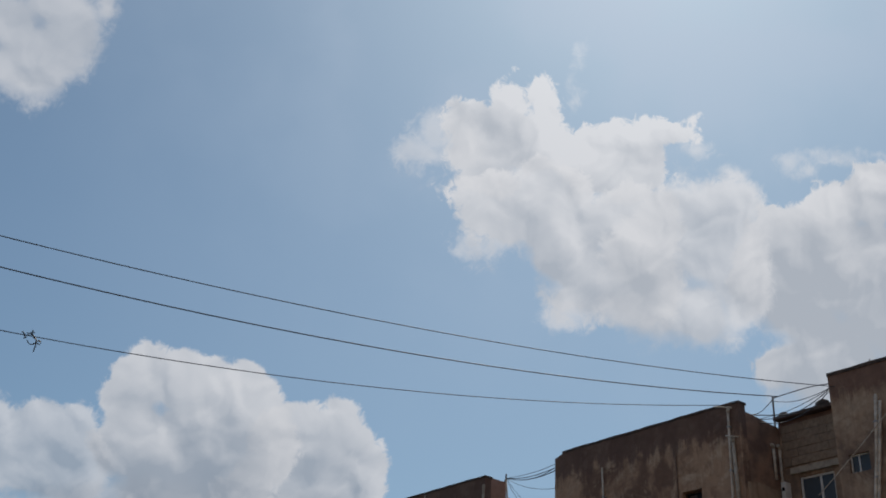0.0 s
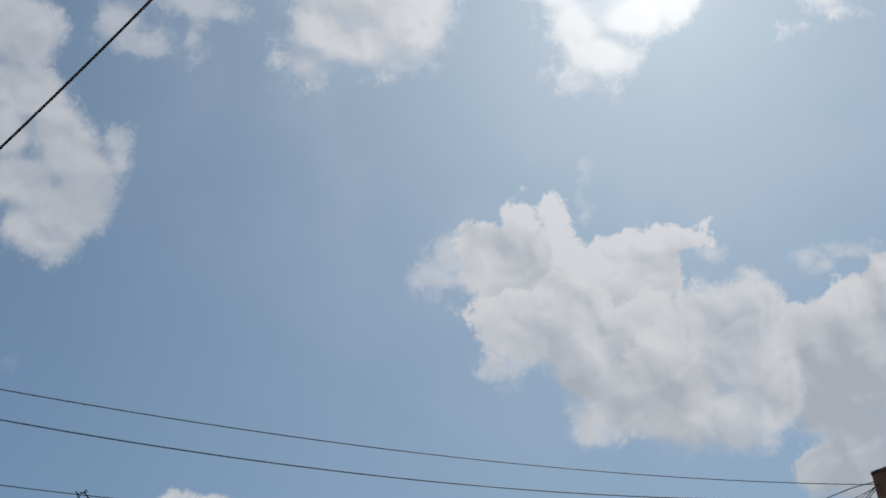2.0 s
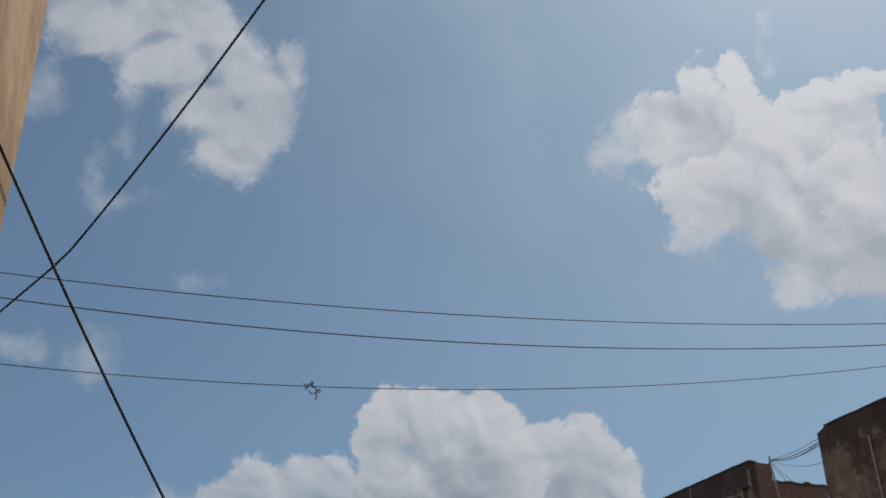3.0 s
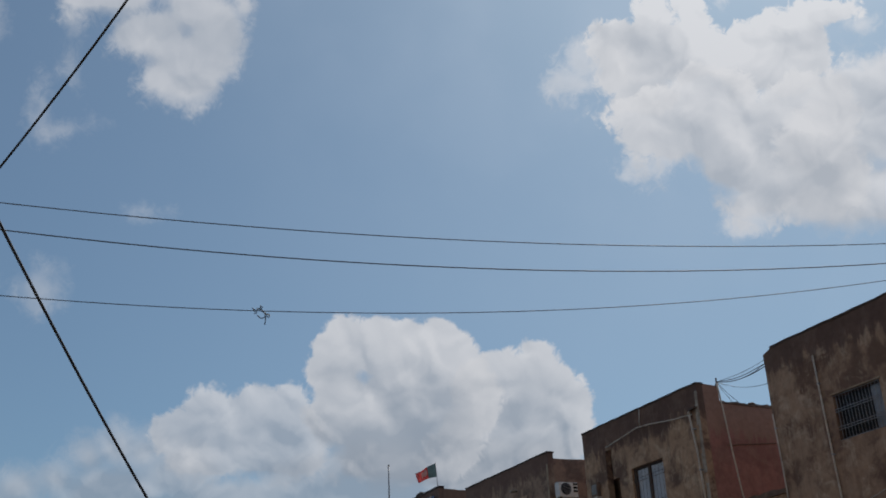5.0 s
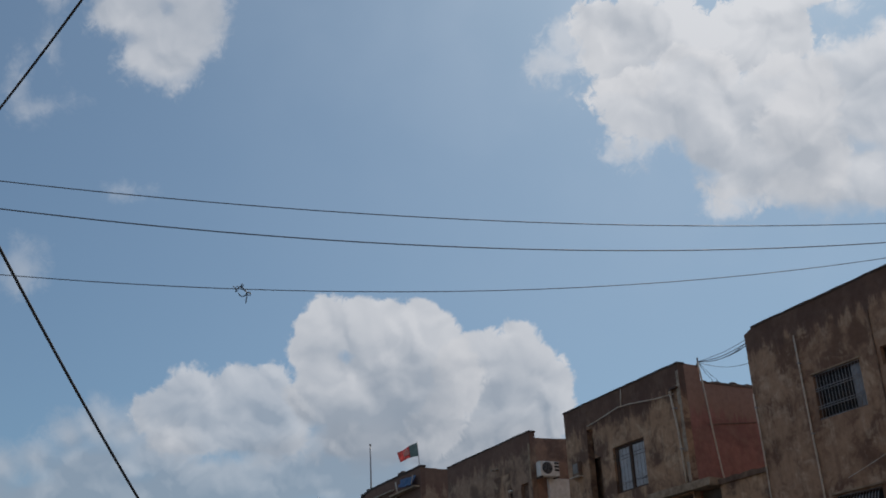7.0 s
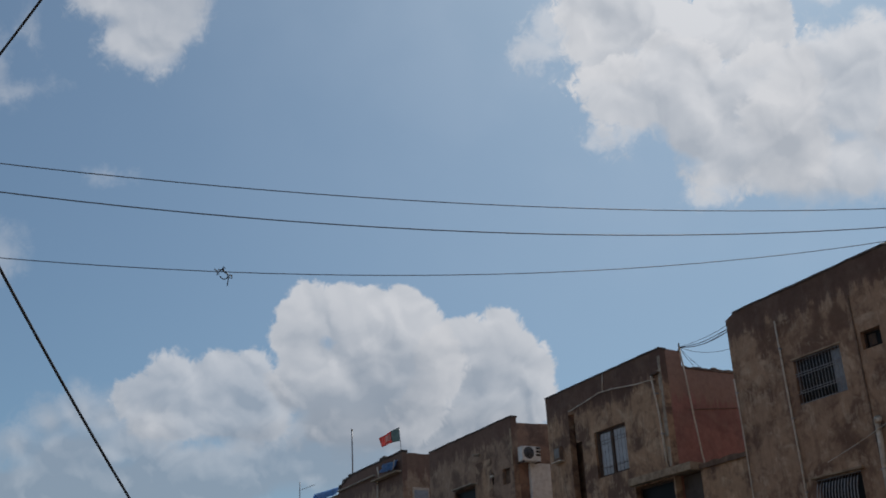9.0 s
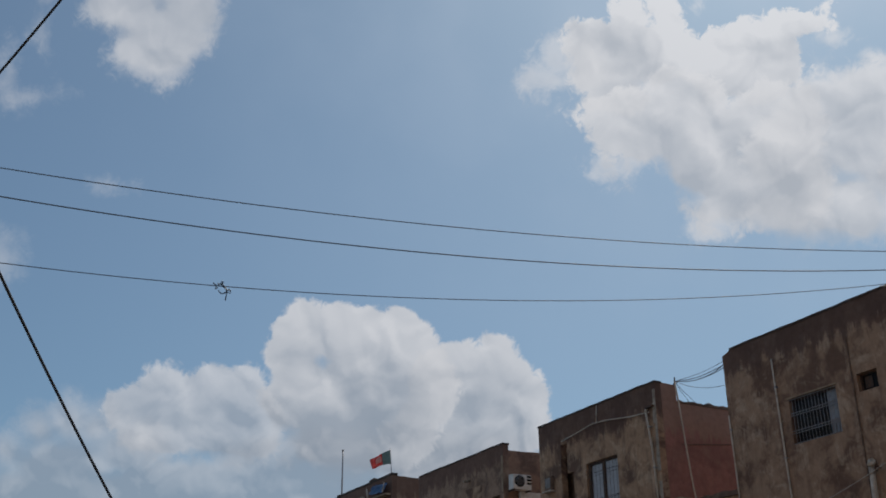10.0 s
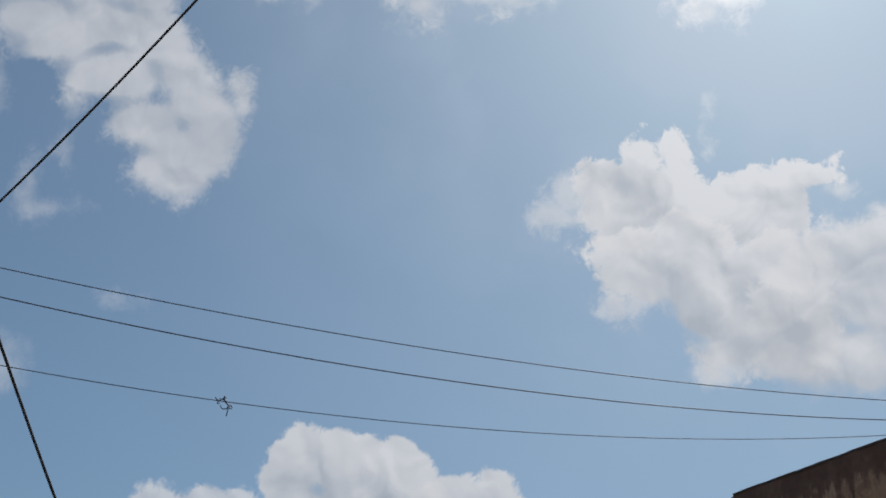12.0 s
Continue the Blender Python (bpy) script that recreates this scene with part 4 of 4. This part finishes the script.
def water_tank(at, size):
    x, y, z = at
    tk = thing("water_tank", at, "blue plastic water tank on a flat roof", "water tank", "roof tanks")
    rings = []
    for i in range(9):
        rings += [(size * (0.97 if i % 2 else 1.0), 0.02 + i * size * 0.19)]
    part("body", pole_lathe([(size * 0.9, 0)] + rings + [(size * 0.8, size * 1.75), (size * 0.35, size * 1.92)], at), BLUE_PLASTIC, tk)
    part("lid", pole_lathe([(size * 0.36, size * 1.90), (size * 0.38, size * 1.98), (size * 0.3, size * 2.02)], at, 16), DARK_METAL, tk)


house("low grey cement house at the end of the row", 48.55, 60.0, 10.35, RENDER_GREY, RENDER_GREY, (), seed=29.0)
water_tank((20.45, 53.4, 9.35), 0.72)
water_tank((20.5, 55.2, 9.35), 0.70)
sheet = bmesh.new()
cols = []
for i in range(9):
    row = []
    for j in range(5):
        a, c = i / 8, j / 4
        row.append(sheet.verts.new((19.42 + 0.20 * c + 0.05 * noise.noise(Vector((a * 5, c * 4, 2))), 48.65 + 3.6 * a, 10.37 + 0.36 * c + 0.22 * c * a + 0.05 * noise.noise(Vector((a * 6, c * 5, 9))))))
    cols.append(row)
for a, b in zip(cols, cols[1:]):
    for j in range(4):
        sheet.faces.new((a[j], b[j], b[j + 1], a[j + 1])).smooth = True
bmesh.ops.solidify(sheet, geom=sheet.faces[:], thickness=0.02)
solid("tarpaulin", sheet, BLUE_PLASTIC, (19.5, 50.4, 10.36), "blue plastic sheet heaped on the end of a roof rim", "tarpaulin")
mast2 = thing("aerial", (19.7, 54.5, 10.35), "thin television aerial on a roof", "aerial")
part("pole", tube([(19.65, 54.5, 10.25), (19.65, 54.5, 12.0)], 0.025, 6), BAR_METAL, mast2)
part("boom", tube([(19.65, 52.2, 11.45), (19.65, 54.6, 11.55)], 0.014, 6), BAR_METAL, mast2)

# ---------------------------------------------------------------- the set-back house of concrete blocks
G = thing("apartment_building", (24, 13.1, 0), "set-back concrete block house with a blue window", "building", "row of old flat-roofed houses")
gap = [(12.98, 13.86, 7.4, 8.92)]
part("front_wall", wall("x", 20.93, 11.97, 14.27, 0, 10.28, 0.2, gap, 0.4, 0.008), RENDER_GREY, G)
part("roof", box(20.72, 27.0, 11.97, 14.26, 10.285, 10.37, 0.015), DARK_EDGE, G, "dark roof slab with a worn edge")
part("lintel", box(20.84, 20.925, 12.70, 14.02, 8.99, 9.14, 0.012), PALE_CEMENT, G, "pale cement lintel")
w = window_frame(G, 12.98, 13.86, 7.4, 8.92, 20.98, WHITE_PAINT, 0.045)
part("mullion", box(20.975, 21.03, 13.32, 13.37, 7.445, 8.875), WHITE_PAINT, w)
part("pane", box(21.0, 21.01, 13.025, 13.32, 7.445, 8.875), GLASS_BLUE, w)
part("pane", box(21.0, 21.01, 13.37, 13.815, 7.445, 8.875), GLASS_BLUE, w)
mb = part("meter_box", box(20.72, 20.925, 14.10, 14.22, 8.30, 8.83, 0.01), WHITE_PAINT, G, "white meter box")
part("dial", box(20.712, 20.722, 14.13, 14.19, 8.62, 8.70, 0.003), GLASS_DARK, mb)
for y, s in ((14.05, 0.07), (13.0, 0.10), (12.6, 0.05)):
    lump = bmesh.new()
    bmesh.ops.create_icosphere(lump, subdivisions=2, radius=1)
    for v in lump.verts:
        v.co = Vector((20.85 + v.co.x * s, y + v.co.y * s * 1.8, 10.36 + s * 0.7 + v.co.z * s + 0.03 * noise.noise(v.co * 3 + Vector((y, 0, 0)))))
    solid("stone", lump, DARK_EDGE, (20.85, y, 10.37), "dark loose stone on a roof edge", "stone", "loose stones on the roof edge")

rod = solid("iron_rod", tube([(20.85, 14.30, 10.12), (20.83, 14.27, 10.90)], 0.022, 8), DARK_METAL, (20.84, 14.29, 10.12), "thin dark iron rod that carries wires", "rod")

# ---------------------------------------------------------------- the near house at the end
F = house("grey cement house with a small blue window", 3.0, 11.96, 10.46, RENDER_GREY, RENDER_GREY, [(11.26, 11.72, 8.30, 8.68)], rag=0.03, seed=37.0)
coping(F, 3.0, 11.97, 10.46, thick=0.04)
w = window_frame(F, 11.26, 11.72, 8.30, 8.68, 19.57, WHITE_PAINT, 0.025)
part("mullion", box(19.565, 19.62, 11.52, 11.545, 8.325, 8.655), WHITE_PAINT, w)
part("pane", box(19.59, 19.60, 11.285, 11.52, 8.325, 8.655), GLASS_BLUE, w)
part("pane", box(19.59, 19.60, 11.545, 11.695, 8.325, 8.655), GLASS_BLUE, w)
drain_pipe(F, [(19.42, 10.89, 9.75), (19.42, 11.05, 8.6), (19.42, 11.21, 7.7), (19.42, 11.21, 0.2)], 0.035, None, ((10.97, 9.2), (11.12, 8.1)), "pale drain pipe")
drain_pipe(F, [(19.42, 10.82, 9.6), (19.42, 11.0, 8.5), (19.42, 11.14, 7.7), (19.42, 11.14, 0.2)], 0.028, None, (), "pale drain pipe")
for y in (10.95, 10.55):
    part("spike", tube([(19.6, y, 10.42), (19.58, y + 0.05, 10.58)], 0.012, 6), DARK_METAL, F)

# ---------------------------------------------------------------- plastered house beside the camera, plain houses that close the street
T = thing("plaster_house", (-5, 1, 0), "tall tan plaster house beside the street", "building")
bm = bmesh.new()
low = [(-0.552, 6.6), (-1.6, -4.0), (-10.0, -4.0), (-10.0, 6.6)]
rows = []
for i in range(25):
    z = 15.0 * i / 24
    rows.append([bm.verts.new((x + (0.02 * noise.noise(Vector((x, y, z * 0.7))) if i else 0), y, z)) for x, y in low])
for a, b in zip(rows, rows[1:]):
    for q in range(4):
        bm.faces.new((a[q], a[(q + 1) % 4], b[(q + 1) % 4], b[q]))
bm.faces.new(rows[-1])
bm.faces.new(rows[0][::-1])
bmesh.ops.recalc_face_normals(bm, faces=bm.faces)
upright = [e for e in bm.edges if abs(e.verts[0].co.z - e.verts[1].co.z) > 0.1 and e.verts[0].co.x > -0.8 and e.verts[0].co.y > 6]
bmesh.ops.bevel(bm, geom=upright, offset=0.05, segments=3, affect="EDGES")
part("wall", bm, RENDER_TAN, T)
part("roof_rim", box(-10.1, -1.75, -4.1, 6.5, 15.0, 15.2, 0.03), CEMENT, T)
for label, x0, x1, y0, y1, hh in (("plain plastered house across the street", -14, -2.6, 13, 26, 9.6), ("plain plastered house at the street's near end", -3, 14, -20, -8, 17)):
    o = thing("plaster_house", ((x0 + x1) / 2, (y0 + y1) / 2, 0), label, "building")
    part("wall", box(x0, x1, y0, y1, 0, hh, 0.04), RENDER_TAN, o)
    part("roof_rim", box(x0 - 0.1, x1 + 0.1, y0 - 0.1, y1 + 0.1, hh + 0.004, hh + 0.2, 0.03), CEMENT, o)

# ---------------------------------------------------------------- wires
WIRES = "wires across the street"


def long_wire(label, end, coeff, r):
    a, b, c = coeff
    n = 46
    pts = []
    for i in range(n + 1):
        x = end[0] + (-2.6 - end[0]) * i / n
        pts.append((x, end[1] - 0.223 * (x - end[0]), a + b * x + c * x * x))
    return solid("street_wire", tube(pts, r, 6), CABLE, pts[-1], label, "wire", WIRES)


long_wire("thin dark wire across the street", (19.5, 11.83), (9.4554, -0.0620, 0.00508), 0.0085)
long_wire("dark twisted wire across the street", (19.5, 13.2), (9.6027, -0.0806, 0.00598), 0.011)
long_wire("thin dark wire across the street with a tangle", (19.5, 14.8), (9.0081, -0.0529, 0.00663), 0.0085)

bend = Vector((-0.062, 9.40, 6.506))          # where it is tied up and turns aside
beyond_bend = Vector((-0.580, 10.65, 6.370))
pts = [bend + (beyond_bend - bend) * d for d in (3.4, 2.0, 1.0, 0.5, 0.2)]
pts += [(3.5706 - 0.3865 * y, y, 12.1586 - 0.8909 * y + 0.0308 * y * y) for y in [9.3 - (9.3 - 4.4) * i / 24 for i in range(25)]]
slope = (Vector(pts[-1]) - Vector(pts[-2])).normalized()
pts += [Vector(pts[-1]) + slope * d for d in (3, 6, 9, 12, 15.2)]
solid("service_cable", tube(pts, 0.0115, 8), CABLE, pts[0], "thick black service cable hung between houses", "cable")
pts = [(-4.9647 + 0.7524 * y, y, 11.2353 - 1.1876 * y + 0.0306 * y * y) for y in [5.70 + (16.3 - 5.70) * i / 40 for i in range(41)]]
solid("guy_cable", tube(pts, 0.011, 8), CABLE, pts[-1], "thick black cable slanting down from a house corner", "cable")

# a tangle of black string caught on the lowest wire
kx, ky, kz = 4.93, 18.048, 8.909
tg = bmesh.new()
rnd = random.Random(5)
for start, n, spread in (((0, 0, 0.02), 9, 0.05), ((0.03, 0, 0.0), 9, 0.06), ((-0.05, 0, 0.03), 7, 0.045)):
    p, pts = Vector(start), []
    for i in range(n):
        pts.append(Vector((kx, ky, kz)) + p)
        p = p + Vector((rnd.uniform(-1, 1), rnd.uniform(-0.5, 0.5), rnd.uniform(-1, 0.9))) * spread
    tube(pts, 0.010, 5, tg)
loop = [(kx + 0.03 + 0.075 * math.sin(a), ky, kz - 0.07 + 0.075 * math.cos(a)) for a in [0.3 + 4.2 * i / 12 for i in range(13)]]
tube(loop, 0.010, 5, tg)
tube([(kx + 0.10, ky, kz - 0.02), (kx + 0.115, ky, kz - 0.14), (kx + 0.10, ky, kz - 0.27)], 0.011, 5, tg)
tube([(kx - 0.16, ky, kz + 0.04), (kx - 0.08, ky, kz - 0.02), (kx - 0.02, ky, kz + 0.05), (kx + 0.06, ky, kz + 0.01)], 0.012, 5, tg)
solid("string_tangle", tg, CABLE, (kx, ky, kz), "black tangle of string caught on a street wire", "string")

# sagging bundles between the houses
def bundle(ends, group, label):
    for a, b, sag, r in ends:
        solid("house_wire", tube(sagging(a, b, sag, 16, 0.01), r, 6), CABLE, a, label, "wire", group)


nub = (20.24, 23.18, 10.50)
solid("wire_bracket", tube([(20.24, 23.30, 10.34), (20.24, 23.22, 10.42), nub, (20.24, 23.17, 10.62)], 0.022, 8), DARK_METAL, (20.24, 23.30, 10.34), "small dark iron wire bracket on a wall", "bracket")
bundle([(nub, (19.55, 20.36, 10.12), 0.10, 0.011), (nub, (19.56, 20.36, 10.06), 0.14, 0.012), (nub, (19.6, 20.36, 10.24), 0.06, 0.007),
        (nub, (19.7, 20.36, 9.62), 0.16, 0.007), (nub, (19.62, 20.36, 10.17), 0.18, 0.008)], "wires between two houses", "dark sagging wire between two houses")
bundle([(nub, (20.75, 23.20, 9.93), 0.02, 0.006), (nub, (21.0, 23.20, 9.93), 0.02, 0.006)], "thin wires on the red wall", "thin grey wire on a red wall")
solid("house_wire", tube([nub, (20.30, 23.13, 9.6), (20.38, 23.10, 8.4), (20.50, 23.10, 7.3), (20.62, 23.05, 6.42), (20.70, 22.6, 5.2)], 0.026, 6), CABLE_PALE, nub, "pale cable hanging down a red wall", "wire")
corner = Vector((19.55, 12.0, 10.2))
bundle([((20.83, 14.27, 10.86), corner + Vector((0, 0, 0.10)), -0.04, 0.012), ((20.83, 14.27, 10.8), corner + Vector((0, 0, 0.0)), 0.12, 0.008),
        ((20.3, 14.40, 10.25), corner + Vector((0, 0, -0.02)), 0.10, 0.007), ((20.2, 14.40, 10.25), corner + Vector((0, 0, -0.04)), 0.22, 0.010),
        ((20.3, 14.40, 10.22), corner + Vector((0, 0, -0.06)), 0.30, 0.010), ((20.0, 14.40, 10.30), (20.83, 14.27, 10.86), 0.12, 0.010),
        ((19.9, 14.40, 10.28), (20.9, 13.6, 10.39), 0.05, 0.012)], "wires at the roof corner", "dark sagging wire between two roofs")
solid("house_wire", tube(sagging((19.40, 17.6, 5.95), (19.28, 15.4, 6.52), 0.03), 0.010, 6), CABLE_PALE, (19.40, 17.6, 5.95), "pale thin cable along a house front", "wire")
solid("house_wire", tube(sagging((19.40, 12.43, 7.97), (19.36, 10.7, 9.28), 0.02), 0.010, 6), CABLE_PALE, (19.40, 12.43, 7.97), "pale thin cable along a house front", "wire")

# ---------------------------------------------------------------- concrete blocks of the set-back house
bw, bh = 0.40, 0.195
proto = bpy.data.meshes.new("block")
bm = box(-0.006, 0.03, 0, bw - 0.006, 0, bh - 0.006, 0.006)
bm.to_mesh(proto)
bm.free()
proto.materials.append(BLOCK)
half = bpy.data.meshes.new("half_block")
bm = box(-0.006, 0.03, 0, bw / 2 - 0.006, 0, bh - 0.006, 0.006)
bm.to_mesh(half)
bm.free()
half.materials.append(BLOCK)
rnd = random.Random(3)
for c in range(5):
    z = 9.20 + c * bh
    y = 12.0
    if c % 2:
        cells = [(12.0, half)] + [(12.2 + bw * i, proto) for i in range(5)]
    else:
        cells = [(12.0 + bw * i, proto) for i in range(5)] + [(14.0, half)]
    for y, me in cells:
        o = new("block", me)
        o.parent = G
        o.location = Vector((20.90 + rnd.uniform(-0.008, 0.006), y, z)) - BASE[G.name]
